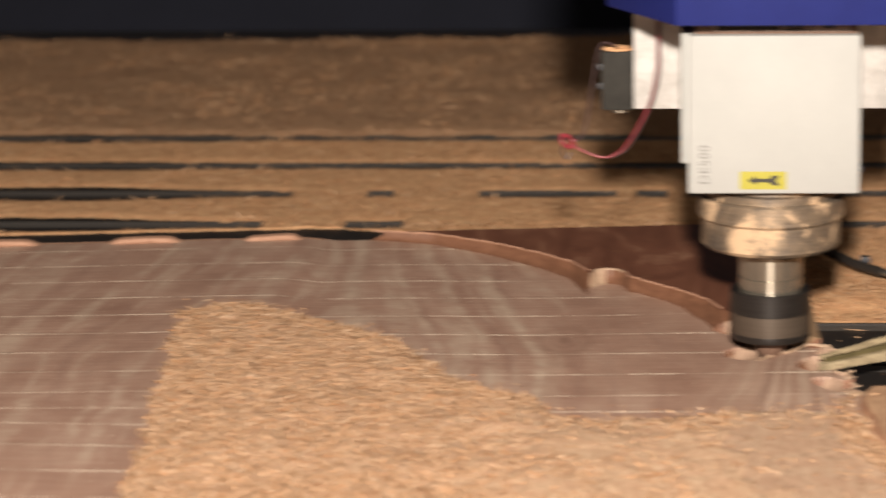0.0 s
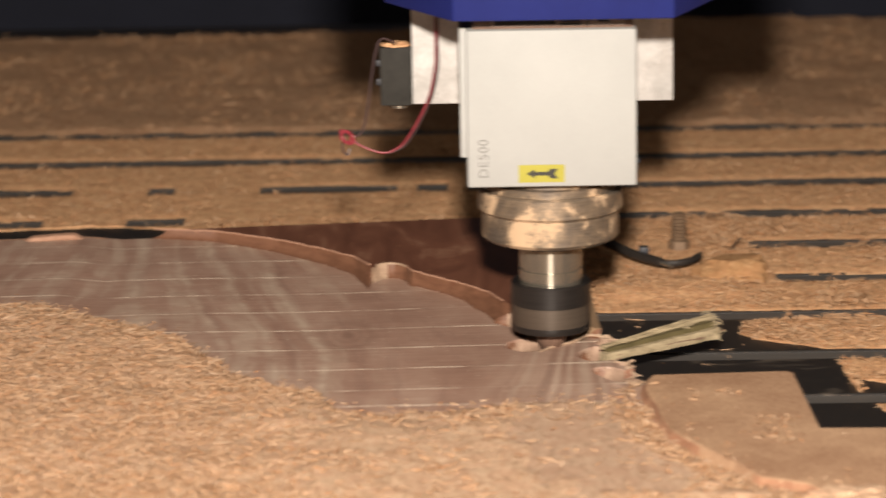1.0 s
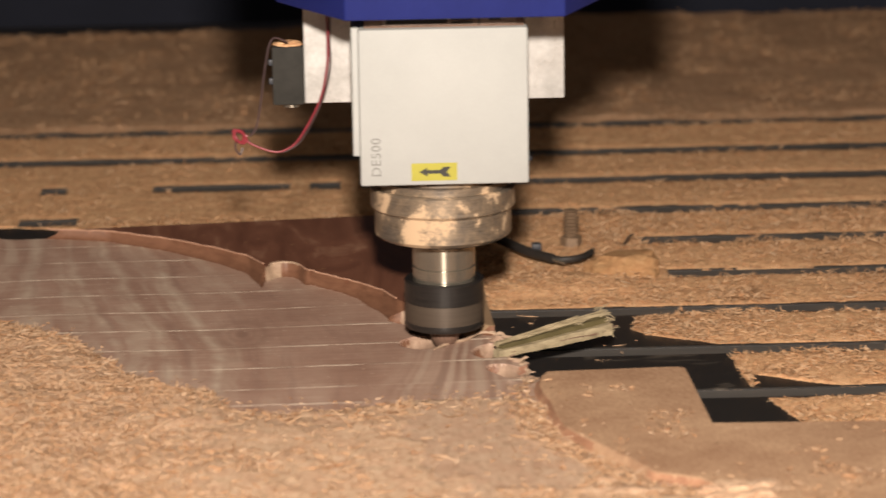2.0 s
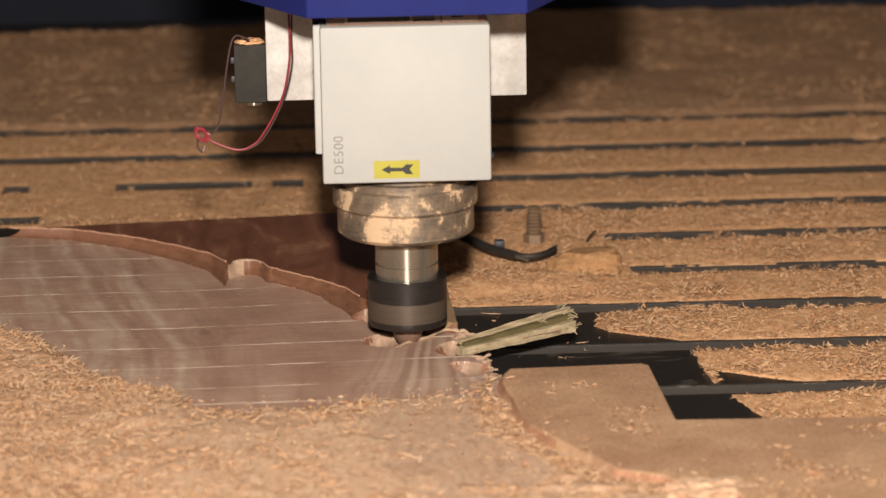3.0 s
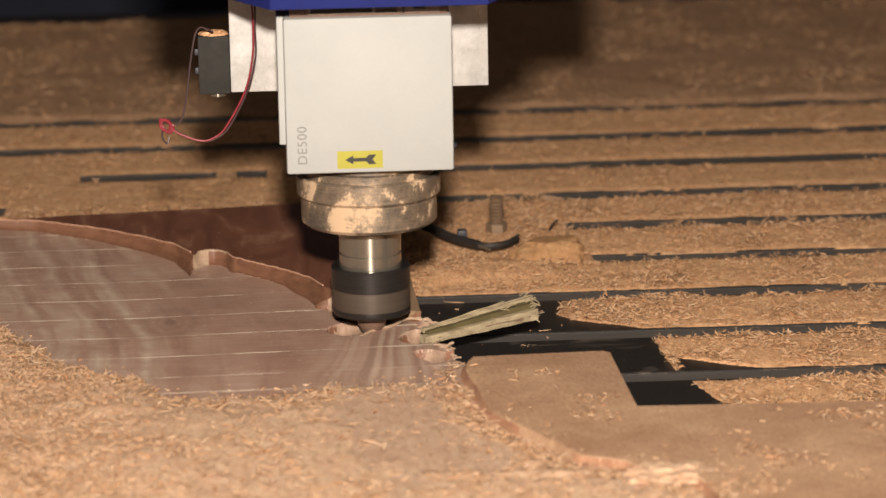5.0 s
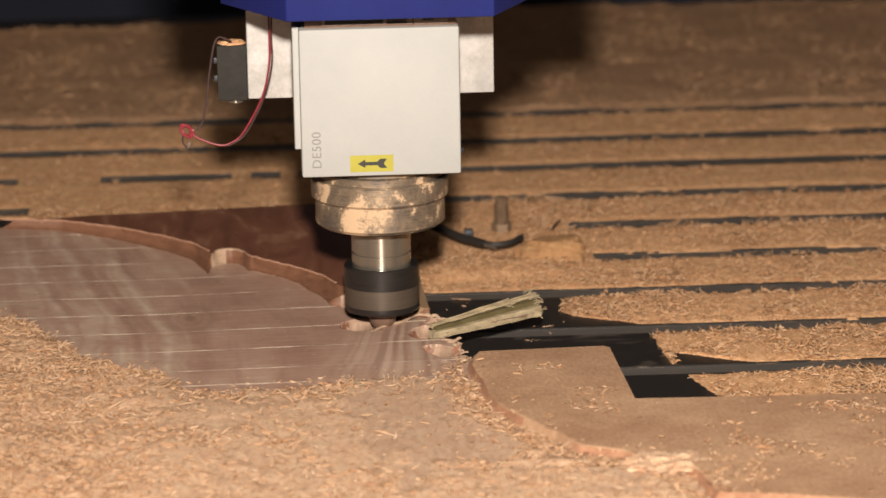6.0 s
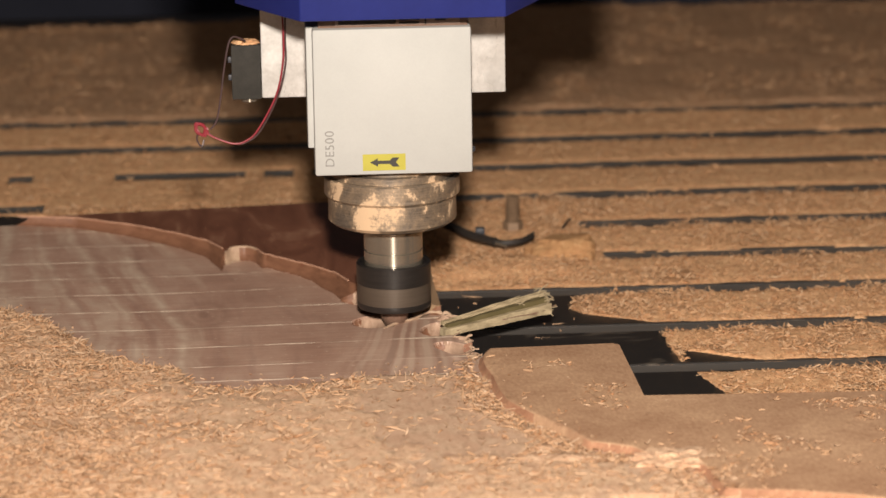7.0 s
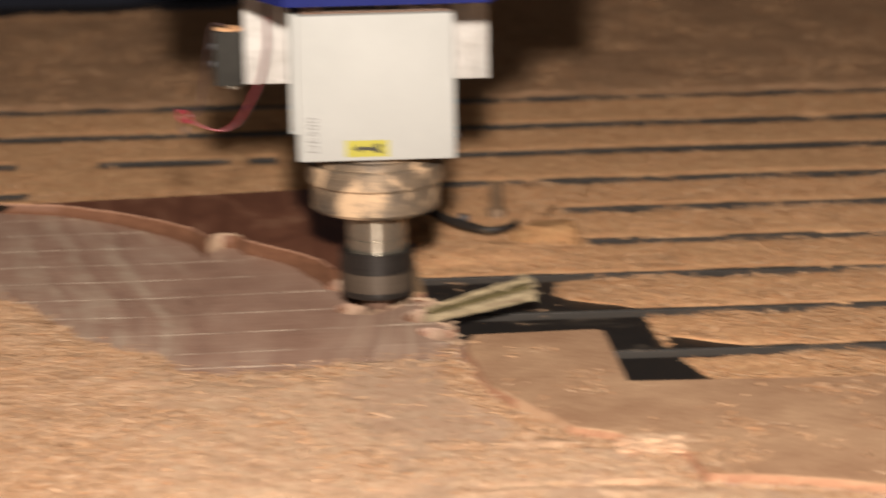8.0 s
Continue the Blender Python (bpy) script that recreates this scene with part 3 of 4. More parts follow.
def board(u0, u1, v0, v1, right=None, dusty=False, step=(0.0010, 0.0016)):
    """One board of the slab: its milled top, and its sides down to the bed."""
    us, vs = np.arange(u0, u1 + step[0] / 2, step[0]), np.linspace(v0, v1, int(round((v1 - v0) / step[1])) + 1)
    if right is not None and not dusty:
        # a finer mesh round the torn corner and its scoops
        us = np.concatenate((np.arange(u0, -0.012, 0.0012), np.arange(-0.012, u1, 0.0005)))
        vs = np.concatenate((np.arange(v0, -0.072, 0.0006), np.linspace(-0.072, v1, 180)))
    U, V = np.meshgrid(us, vs)
    X, Y = plan(U, V)
    e = 0.0004
    for iso in (0.0002, 1.0):
        s = carve(X, Y) - (iso if iso < 1 else cove(X, Y))
        gx, gy = (carve(X + e, Y) - carve(X - e, Y)) / (2 * e), (carve(X, Y + e) - carve(X, Y - e)) / (2 * e)
        size = np.maximum(gx ** 2 + gy ** 2, 0.15)
        gx, gy = gx / size, gy / size
        near = np.abs(s) < 0.0008
        near[0], near[-1], near[:, 0], near[:, -1] = False, False, False, False
        X, Y = np.where(near, X - s * gx, X), np.where(near, Y - s * gy, Y)
    Z = slab_top(X, Y)
    cu, cv = (U[1:, 1:] + U[:-1, :-1]) / 2, (V[1:, 1:] + V[:-1, :-1]) / 2
    keep = np.ones(cu.shape, bool) if right is None else cu < right(cv)
    cx, cy = ((q[1:, 1:] + q[:-1, :-1] + q[1:, :-1] + q[:-1, 1:]) / 4 for q in (X, Y))
    s = carve(cx, cy)
    index = np.where(s < 0.0002, 1, np.where(s < cove(cx, cy), 2, 0))
    index = np.where((s > -0.0012) & (s < cove(cx, cy)) & (cx > -0.0797) & (cx < -0.0705 + 0.004 * fbm(cx * 0, cy, 0.004, 19, 2)), 6, index)
    for pocket in POCKETS:
        inside = (scoop(cx, cy, *pocket) > 0.0002) & (s > -0.006)
        # the left end of each scoop takes the darker wood colour
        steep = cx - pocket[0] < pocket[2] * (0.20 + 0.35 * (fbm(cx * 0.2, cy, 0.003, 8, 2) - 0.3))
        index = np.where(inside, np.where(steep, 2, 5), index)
    index = np.where((cu < -0.235) & (cv > 0.1665) & (fbm(cu, cv * 0, 0.05, 77, 2) > 0.46), 7, index)
    index = np.where((cx > 0.0500 + 0.05 * np.maximum(0, cy + 0.05)) & (cy > -0.128) & (s < 0.004), 8, index)
    if dusty:
        index = np.where(s < 0.0003, 4, np.where(s < 0.0035, np.where(fbm(cx, cy, 0.03, 18, 2) > 0.34, 2, 4), index))
    top = np.stack((X, Y, Z), -1).reshape(-1, 3)
    faces = grid_faces(keep)
    index = index[keep]
    # the sides, along every border of the kept cells
    n = len(top)
    low = top.copy()
    low[:, 2] = 0.0
    w = len(us)
    sides = []
    pad = np.pad(keep, 1)
    for dr, dc, e0, e1 in ((-1, 0, (0, 0), (0, 1)), (1, 0, (1, 1), (1, 0)), (0, -1, (1, 0), (0, 0)), (0, 1, (0, 1), (1, 1))):
        r, c = np.nonzero(keep & ~pad[1 + dr:1 + dr + keep.shape[0], 1 + dc:1 + dc + keep.shape[1]])
        a, b = (r + e0[0]) * w + c + e0[1], (r + e1[0]) * w + c + e1[1]
        sides.append(np.stack((b, a, a + n, b + n), 1))
    sides = np.concatenate(sides)
    verts = np.concatenate((top, low))
    uv = np.concatenate((np.stack((U, V), -1).reshape(-1, 2),) * 2)
    verts, faces, uv = compact(verts, np.concatenate((faces, sides)), uv)
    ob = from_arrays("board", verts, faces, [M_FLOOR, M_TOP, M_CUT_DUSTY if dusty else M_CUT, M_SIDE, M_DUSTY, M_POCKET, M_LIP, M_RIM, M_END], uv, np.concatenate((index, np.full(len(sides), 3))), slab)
    ob.data.set_sharp_from_angle(angle=radians(50))
    return ob


def torn_end(v):
    jag = fbm(v * 0 + 3.1, v, 0.008, 9, 3) - 0.5
    line = np.interp(v, (-0.26, -0.2465, -0.230, -0.212, -0.2075, -0.195, -0.180, -0.164, -0.135), (0.0755, 0.0755, 0.0735, 0.0715, 0.0785, 0.0715, 0.0630, 0.0668, 0.0630))
    return np.where(v < -0.135, line + 0.006 * jag, 0.0650 + 0.012 * np.maximum(v, -0.1))


board(-0.62, 0.104, -0.2515, 0.171, torn_end, step=(0.0010, 0.0013))
board(-0.62, 0.1690, -0.353, -0.2515, lambda v: 0.1690 - 0.006 * (1 - np.sqrt(np.clip(1 - np.clip((v + 0.2575) / 0.006, 0, 1) ** 2, 0, 1))), dusty=True)
board(-0.45, 0.62, -0.66, -0.353, dusty=True)


# ------------------------------------------------------------ sawdust on the bed
CLEAN_Y = (-0.40, -0.2652, -0.1973, -0.1810, -0.1048, -0.0900, -0.0873, -0.0743, -0.0611, -0.045, -0.0274, -0.012, 0.004, 0.012)
CLEAN_X = (0.27, 0.2397, 0.2215, 0.2182, 0.2141, 0.2141, 0.2100, 0.1888, 0.1640, 0.1590, 0.1607, 0.168, 0.06, -1.0)
# where each slot is open, from which x on, with gaps left by loose dust
OPEN_FROM = {0: -2, 1: -2, 2: 0.08, 3: 0.075, 4: 0.19, 5: 0.2, 6: -2, 7: -2, 8: -2}
OPEN_TO = {2: -0.335, 3: -0.335, 4: -0.36, 5: -0.5}


def dust_depth(x, y):
    """Depth of the sawdust on the bed; below zero where the bed is bare."""
    n1, n2, n3 = fbm(x, y, 0.05, 1), fbm(x, y, 0.012, 2), fbm(x, y, 0.004, 3, 2)
    far = smooth(0.55, 0.70, y)
    d = 0.0006 + far * (0.0030 * fbm(x, y, 0.022, 17) + 0.002 * n1) + 0.0012 * n1 + 0.0016 * (n2 - 0.42) + 0.0007 * (n3 - 0.5)
    for i, s in enumerate(SLOTS[:9]):
        wide = (0.0098 if i < 3 else 0.0092) + 0.012 * (n2 - 0.5) * smooth(-0.25, -0.33, x) + 0.006 * (fbm(x, y * 0 + i, 0.03, 20 + i) - 0.5) + (0.005 if i < 2 else 0.012) * smooth(-0.36, -0.50, x) * (i < 4)
        open_here = np.where((x > OPEN_FROM[i]) | (x < OPEN_TO.get(i, -9)), 1.0, 0.0)
        if i == 3:
            open_here = np.maximum(open_here, 0.7 * smooth(-0.275, -0.265, x) * smooth(-0.222, -0.235, x))
        if i == 2:
            open_here = np.maximum(open_here, np.clip((fbm(x, x * 0 + i, 0.05, 40 + i) - 0.5) * 5, 0, 0.55))
        gap = fbm(x, x * 0 + 3 * i, 0.035, 60 + i)
        open_here = open_here * np.where(gap > (0.86 if i < 6 else 0.92), 0.0, 1.0)
        off = np.abs(y - s)
        thin = smooth(wide + 0.014, wide + 0.001, off) * (open_here > 0.05)
        d = d * (1 - thin) + np.minimum(d, -0.0004 + 0.0012 * n2 * (off > wide + 0.002)) * thin
        drop = smooth(wide * open_here + 0.001, wide * open_here - 0.0004, off) * (open_here > 0.05)
        d = d * (1 - drop) - 0.005 * drop
    rough = np.where(y < -0.1, 0.004, 0.008)
    edge = np.interp(y, CLEAN_Y, CLEAN_X) + rough * (fbm(x, y, 0.010, 7) - 0.5) + 0.002 * (n3 - 0.5)
    d = np.where(d > 0, d * (0.25 + 0.75 * smooth(edge + 0.002, edge + 0.035, x)), d)
    bare = smooth(edge + 0.006, edge - 0.0005, x)
    wedge = smooth(0.0, 0.002, -0.1595 - 0.6 * (x - 0.229) - y + 0.004 * (n2 - 0.5)) * (y > -0.2) * (x > 0.2265 + 0.12 * np.maximum(0, -0.175 - y)) * (x < 0.28)
    bare = np.maximum(bare, wedge)
    d = d * (1 - bare) - 0.002 * bare
    rear = np.interp(x, (-0.25, -0.1, 0.2, 0.6), (1.095, 1.105, 1.155, 1.14)) + 0.008 * (n1 - 0.5)
    d = np.where(y > rear, -0.002, d)
    # bare black strip cut behind the slab, standing in for its shadow
    slab_shadow = smooth(0.003, -0.001, y - (0.172 + 0.1 * x + 0.140 - 0.05 * smooth(-0.30, -0.14, x) + 0.006 * (n2 - 0.5))) * smooth(-0.13, -0.16, x)
    d = d * (1 - slab_shadow) - 0.004 * slab_shadow
    # dust drifted up against the pressed lump
    drift = np.exp(-((x - 0.170) / 0.030) ** 2 - ((y - 0.115) / 0.035) ** 2)
    d = d + 0.0015 * drift * (0.6 + 0.8 * n2) * (d > 0)
    heap = smooth(0.03, 0.06, y) * smooth(0.11, 0.075, y) * smooth(0.05, 0.09, x) * smooth(0.2, 0.15, x)
    return d + 0.004 * heap * (d > 0)


def dust_sheet(name, x0, x1, y0, y1, dx, dy, mat):
    xs, ys = np.arange(x0, x1 + dx / 2, dx), np.arange(y0, y1 + dy / 2, dy)
    X, Y = np.meshgrid(xs, ys)
    D = np.maximum(dust_depth(X, Y), -0.0007)
    keep = (D[1:, 1:] + D[:-1, :-1] + D[1:, :-1] + D[:-1, 1:]) / 4 > -0.0004
    verts, faces, _ = compact(np.stack((X, Y, D), -1).reshape(-1, 3), grid_faces(keep))
    ob = from_arrays(name, verts, faces, [mat])
    return tagged(ob, "orange-brown sawdust lying thick on the black bed", "sawdust", kind="stuff")


dust_sheet("sawdust_layer", -0.30, 0.64, -0.36, 0.24, 0.0022, 0.0022, M_DUST)
dust_sheet("sawdust_layer", -1.0, 1.2, 0.24, 0.622, 0.004, 0.0018, M_DUST)
dust_sheet("old_sawdust_layer", -1.0, 1.2, 0.622, 1.16, 0.005, 0.004, M_DUST_FAR_DIM)
dust_sheet("sawdust_layer", 0.64, 1.2, -0.36, 0.24, 0.005, 0.003, M_DUST)
dust_sheet("sawdust_layer", -1.0, -0.30, 0.06, 0.24, 0.004, 0.003, M_DUST)

# ------------------------------------------------------------ shavings heaped on the slab
HEAP_X = (-0.344, -0.308, -0.269, -0.201, -0.16, -0.123, -0.104, -0.094, -0.042, -0.022, 0.025, 0.052, 0.069, 0.085, 0.3)
HEAP_Y = (-0.070, -0.050, -0.066, -0.120, -0.205, -0.240, -0.264, -0.296, -0.308, -0.300, -0.290, -0.288, -0.286, -0.298, -0.31)


def heap_depth(x, y):
    n1, n2, n3 = fbm(x, y, 0.06, 11), fbm(x, y, 0.016, 12), fbm(x, y, 0.005, 13, 2)
    back = np.interp(x, HEAP_X, HEAP_Y) - y + 0.02 * (n2 - 0.5)
    left = x - np.interp(y, (-0.437, -0.037), (-0.317, -0.344)) + 0.016 * (n2 - 0.5)
    inside = np.minimum(np.minimum(back, left), carve(x, y) - 0.0035)
    full = 0.0015 + 0.006 * smooth(0.05, -0.16, x) * n1
    d = full * smooth(0.0, 0.05, inside) + 0.0015 * (n2 - 0.42) + 0.0006 * (n3 - 0.5)
    d = d * (1 - 0.8 * worn(x, y))
    return np.where(inside > 0, d * smooth(0, 0.008, inside) + 0.0004, -0.002)


def worn(x, y):
    """Where the heap has been swept down to a thin grey film."""
    bias = 0.16 * smooth(0.0, 0.03, x) * smooth(-0.46, -0.40, y) - 0.3 * smooth(0.026, 0.018, carve(x, y))
    return smooth(0.52, 0.62, fbm(x * 1.2, y * 0.7, 0.05, 15) + bias) * smooth(-0.08, 0.0, x)


def heap_sheet():
    xs, ys = np.arange(-0.37, 0.34, 0.0021), np.arange(-0.70, 0.0, 0.0024)
    X, Y = np.meshgrid(xs, ys)
    D = heap_depth(X, Y)
    keep = np.maximum.reduce((D[1:, 1:], D[:-1, :-1], D[1:, :-1], D[:-1, 1:])) > -0.0005
    verts, faces, _ = compact(np.stack((X, Y, slab_top(X, Y) + D), -1).reshape(-1, 3), grid_faces(keep))
    middle = verts[faces].mean(1)
    film = worn(middle[:, 0], middle[:, 1]) + 1.1 * (fbm(middle[:, 0], middle[:, 1], 0.010, 16) - 0.5) > 0.55
    ob = from_arrays("sawdust_heap", verts, faces, [M_DUST_FINE, M_FILM], index=film)
    return tagged(ob, "fine pale sawdust heaped over the carved slab", "sawdust", kind="stuff")


heap_sheet()


def shavings(name, x, y, z, size, label, lift=0.6, mat=M_CHIP):
    """Loose curled shavings, one small bent strip each."""
    rng = np.random.default_rng(len(x))
    n = len(x)
    length = size * (0.35 + 1.1 * rng.uniform(0, 1, n) ** 2.0)
    width = 0.0012 * rng.uniform(0.35, 1.0, n)
    yaw = rng.normal(0.15, 1.2, n)
    pitch = rng.normal(0, 0.38, n) * lift
    roll = rng.normal(0, 0.9, n)
    curl = rng.choice((-1, 1), n) * (0.3 + 3.4 * rng.uniform(0, 1, n) ** 1.4)
    segs = 4
    verts = np.zeros((n, (segs + 1) * 2, 3))
    ax = np.stack((np.cos(yaw) * np.cos(pitch), np.sin(yaw) * np.cos(pitch), np.sin(pitch)), 1)
    side0 = np.stack((-np.sin(yaw), np.cos(yaw), np.zeros(n)), 1)
    up0 = np.cross(ax, side0)
    side = side0 * np.cos(roll)[:, None] + up0 * np.sin(roll)[:, None]
    up = np.cross(ax, side)
    for k in range(segs + 1):
        t = k / segs - 0.5
        a = curl * t
        along = np.where(np.abs(curl) > 1e-3, np.sin(a) / np.where(np.abs(curl) > 1e-3, curl, 1), t) * length
        rise = (1 - np.cos(a)) / np.where(np.abs(curl) > 1e-3, curl, 1) * length
        w = width * (0.5 - 0.40 * abs(t) * 2 * rng.uniform(0.3, 1, n))
        c = np.stack((x, y, z), 1) + ax * along[:, None] + up * rise[:, None]
        verts[:, 2 * k] = c - side * w[:, None]
        verts[:, 2 * k + 1] = c + side * w[:, None]
    base = np.arange(n)[:, None] * (segs + 1) * 2
    faces = np.concatenate([base + np.array([[2 * k, 2 * k + 1, 2 * k + 3, 2 * k + 2]]) for k in range(segs)], 0)
    ob = from_arrays(name, verts.reshape(-1, 3), faces, [mat])
    return tagged(ob, label, "wood shavings", kind="stuff")


def scatter(n, x0, x1, y0, y1, seed):
    rng = np.random.default_rng(seed)
    return rng.uniform(x0, x1, n), rng.uniform(y0, y1, n), rng.uniform(0, 1, n), rng


x, y, r, rng = scatter(190000, -0.37, 0.30, -0.60, 0.0, 21)
d = heap_depth(x, y)
dense = 0.10 + 1.1 * np.clip(fbm(x, y, 0.05, 31) - 0.38, 0, 1) * 1.6 + 0.5 * smooth(0.0, -0.2, x)
near_edge = smooth(0.05, 0.0, np.interp(x, HEAP_X, HEAP_Y) - y)
dense = dense + 0.3 * near_edge + 0.75 * smooth(0.03, 0.006, carve(x, y)) * (y < -0.25)
dense = dense * (0.36 + 0.3 * (fbm(x, y, 0.02, 38) > 0.55) + 0.64 * np.maximum(smooth(-0.34, -0.25, y), smooth(-0.06, -0.2, x)))
ok = (d > 0.0002) & (r < dense * 0.72 * (1 - 0.65 * worn(x, y)))
x, y, d = x[ok], y[ok], d[ok]
shavings("shavings_heap", x, y, slab_top(x, y) + d + rng.uniform(-0.0004, 0.0012, len(x)), 0.0092, "curled orange and tan wood shavings heaped on the slab")

x, y, r, rng = scatter(16000, -0.35, 0.11, -0.36, 0.02, 26)
off = y - np.interp(x, HEAP_X, HEAP_Y)
ok = (heap_depth(x, y) <= 0.0004) & (off > -0.01) & (carve(x, y) > 0.006) & (r < 0.5 * smooth(0.045, 0.0, off) ** 2 * (0.3 + fbm(x, y, 0.02, 37)))
x, y = x[ok], y[ok]
shavings("stray_shavings", x, y, slab_top(x, y) + 0.0005, 0.0045, "small shavings strewn on the milled wood beside the heap", 0.3)

x, y, r, rng = scatter(40000, 0.08, 0.60, -0.66, -0.25, 22)
rim = smooth(0.016, 0.002, np.abs(carve(x, y)))
on = (carve(x, y) < 0.002) & (((y < -0.375) & (x > 0.08)) | ((y < -0.258) & (x < 0.17)))
ok = on & (r < 6.0 * np.clip(fbm(x, y, 0.026, 33) - 0.54, 0, 1) + 0.006 + 0.15 * rim * fbm(x, y, 0.02, 34))
x, y = x[ok], y[ok]
shavings("loose_shavings", x, y, TOP + rng.uniform(0.0003, 0.0015, len(x)), 0.0056, "scattered wood shavings lying on the dusty board ends")

x, y, r, rng = scatter(60000, 0.03, 0.20, -0.50, -0.225, 27)
s = carve(x, y)
ok = (y < -0.2512 + 0.05 * x + 0.018) & (s > 0.004) & (s < 0.022) & (x > 0.05) & (r < 0.7 * smooth(0.022, 0.010, s) * np.clip(fbm(x, y, 0.014, 39) - 0.25, 0, 1))
x, y, s = x[ok], y[ok], s[ok]
shavings("groove_shavings", x, y, slab_top(x, y) + rng.uniform(0.0002, 0.0026, len(x)) * smooth(0.0, 0.008, s), 0.0080, "curled shavings packed along the front rim of the cut")

x, y, r, rng = scatter(210000, -0.25, 0.62, -0.34, 0.30, 23)
d = dust_depth(x, y)
on_slab = (y < 0.172 + 0.1 * x + 0.004) & (x < 0.066) | (y < -0.24) & (x < 0.18) | (y < -0.355)
ok = (d > -0.0002) & ~on_slab & (r < 2.8 * np.clip(fbm(x, y, 0.035, 35) - 0.37, 0, 1) * (0.45 + 0.9 * smooth(0.06, -0.06, y)))
x, y, d = x[ok], y[ok], d[ok]
d = np.maximum(d, 0.0003) + 0.016 * np.clip(fbm(x, y, 0.035, 35) - 0.5, 0, 1) * rng.uniform(0, 1, len(x))
shavings("bed_shavings", x, y, np.maximum(d, 0.0003) + rng.uniform(0.0, 0.0018, len(x)), 0.0074, "curled wood shavings lying on the dusty bed", 0.9, M_CHIP_BED)

x, y, r, rng = scatter(90000, 0.05, 0.62, -0.34, 0.30, 28)
d = dust_depth(x, y)
on_slab = (y < 0.172 + 0.1 * x + 0.004) & (x < 0.066) | (y < -0.24) & (x < 0.18) | (y < -0.355)
ok = (d > 0.0001) & ~on_slab & (r < 0.25 + 0.9 * np.clip(fbm(x, y, 0.02, 41) - 0.35, 0, 1))
x, y, d = x[ok], y[ok], d[ok]
shavings("fine_shavings", x, y, d + rng.uniform(0.0, 0.0008, len(x)), 0.0036, "fine broken shavings strewn over the dusty bed", 0.3, M_CHIP_BED)

x, y, r, rng = scatter(170000, -0.72, 0.72, 0.2, 1.14, 24)
d = dust_depth(x, y)
ok = (d > 0.0003) & (r < 0.8 * np.clip(fbm(x, y, 0.06, 36) - 0.33, 0, 1)) & (y > 0.172 + 0.1 * x + 0.01)
x, y, d = x[ok], y[ok], d[ok]
shavings("far_shavings", x, y, d + rng.uniform(0.0, 0.0015, len(x)), 0.0095, "small shavings strewn over the far sawdust", 1.0, M_CHIP_BED)

x, y, r, rng = scatter(70, 0.072, 0.20, -0.30, -0.004, 25)
ok = (dust_depth(x, y) < 0) & ((y > -0.24) | (x > 0.185)) & (r < 0.5)
x, y = x[ok], y[ok]
shavings("panel_flakes", x, y, np.full(len(x), 0.0004), 0.0040, "few stray flakes lying on the bare black bed", 0.2)

x, y = np.array((0.085, 0.089, 0.093, 0.098, 0.152, 0.141, 0.1365, 0.133)), np.array((-0.007, -0.006, -0.005, -0.010, -0.087, -0.1213, -0.121, -0.1204))
shavings("pale_scraps", x, y, np.full(len(x), 0.0006), 0.010, "pale flat scraps lying on the bare black bed", 0.1)

# ------------------------------------------------------------ the router head
head = empty("router_head", (SX, SY, 0.02), "white square router spindle with dusty collar under a blue cover", "router spindle")
HX0, HX1, HY0, HY1, HZ0, HZ1 = SX - 0.051, SX + 0.051, SY - 0.05, SY + 0.05, 0.1338, 0.2298
housing = part("housing", box(HX0, HX1, HY0, HY1, HZ0, HZ1, 0.0016), M_HOUSING, head, "white anodised square housing")
part("side_cover", box(HX0 - 0.004, HX0 + 0.001, HY0 + 0.012, HY1, 0.150, 0.2298, 0.0008), M_HOUSING, head)
sticker = part("sticker", box(SX - 0.0202, SX + 0.0075, HY0 - 0.0004, HY0 + 0.0006, 0.1368, 0.1476), M_YELLOW, head, "yellow sticker with a black arrow")
bm = bmesh.new()
ay, az, ax = HY0 - 0.0007, 0.1422, SX - 0.0063
arrow = ((-0.0092, 0), (-0.0042, 0.0027), (-0.0042, 0.0011), (0.0035, 0.0011), (0.0055, 0.003), (0.0098, 0.003), (0.0075, 0), (0.0098, -0.003), (0.0055, -0.003), (0.0035, -0.0011), (-0.0042, -0.0011), (-0.0042, -0.0027))
f = bm.faces.new([bm.verts.new((ax + a, ay, az + b)) for a, b in arrow])
up = bmesh.ops.extrude_face_region(bm, geom=[f])
for v in up["geom"]:
    if isinstance(v, bmesh.types.BMVert):
        v.co.y += 0.0005
bmesh.ops.recalc_face_normals(bm, faces=bm.faces)
part("arrow", bm, M_INK, sticker, "black arrow pointing sideways", shade=False)
curve = bpy.data.curves.new("model_marking", "FONT")
curve.body, curve.size, curve.extrude = "DE500", 0.0083, 0.0001
curve.space_character = 1.08
curve.materials.append(M_GREY_INK)
text = new("model_marking", curve)
text.matrix_world = Matrix.Translation((SX - 0.0385, HY0 - 0.0002, 0.1396)) @ Matrix(((0, -1, 0, 0), (0, 0, -1, 0), (1, 0, 0, 0), (0, 0, 0, 1)))
text.parent, text.matrix_parent_inverse = housing, housing.matrix_world.inverted()
tagged(text, "thin grey engraved letters running up the housing")
part("neck", lathe(((0.036, 0.1225), (0.0415, 0.1232), (0.0415, 0.1285), (0.0385, 0.1292), (0.0385, 0.1342)), SX, SY), M_COLLAR, head, "dusty steel neck ring")
part("flange", lathe(((0.0430, 0.1098), (0.0450, 0.1116), (0.0450, 0.1228), (0.0440, 0.1240), (0.036, 0.1242)), SX, SY), M_COLLAR, head, "steel flange caked with sawdust")
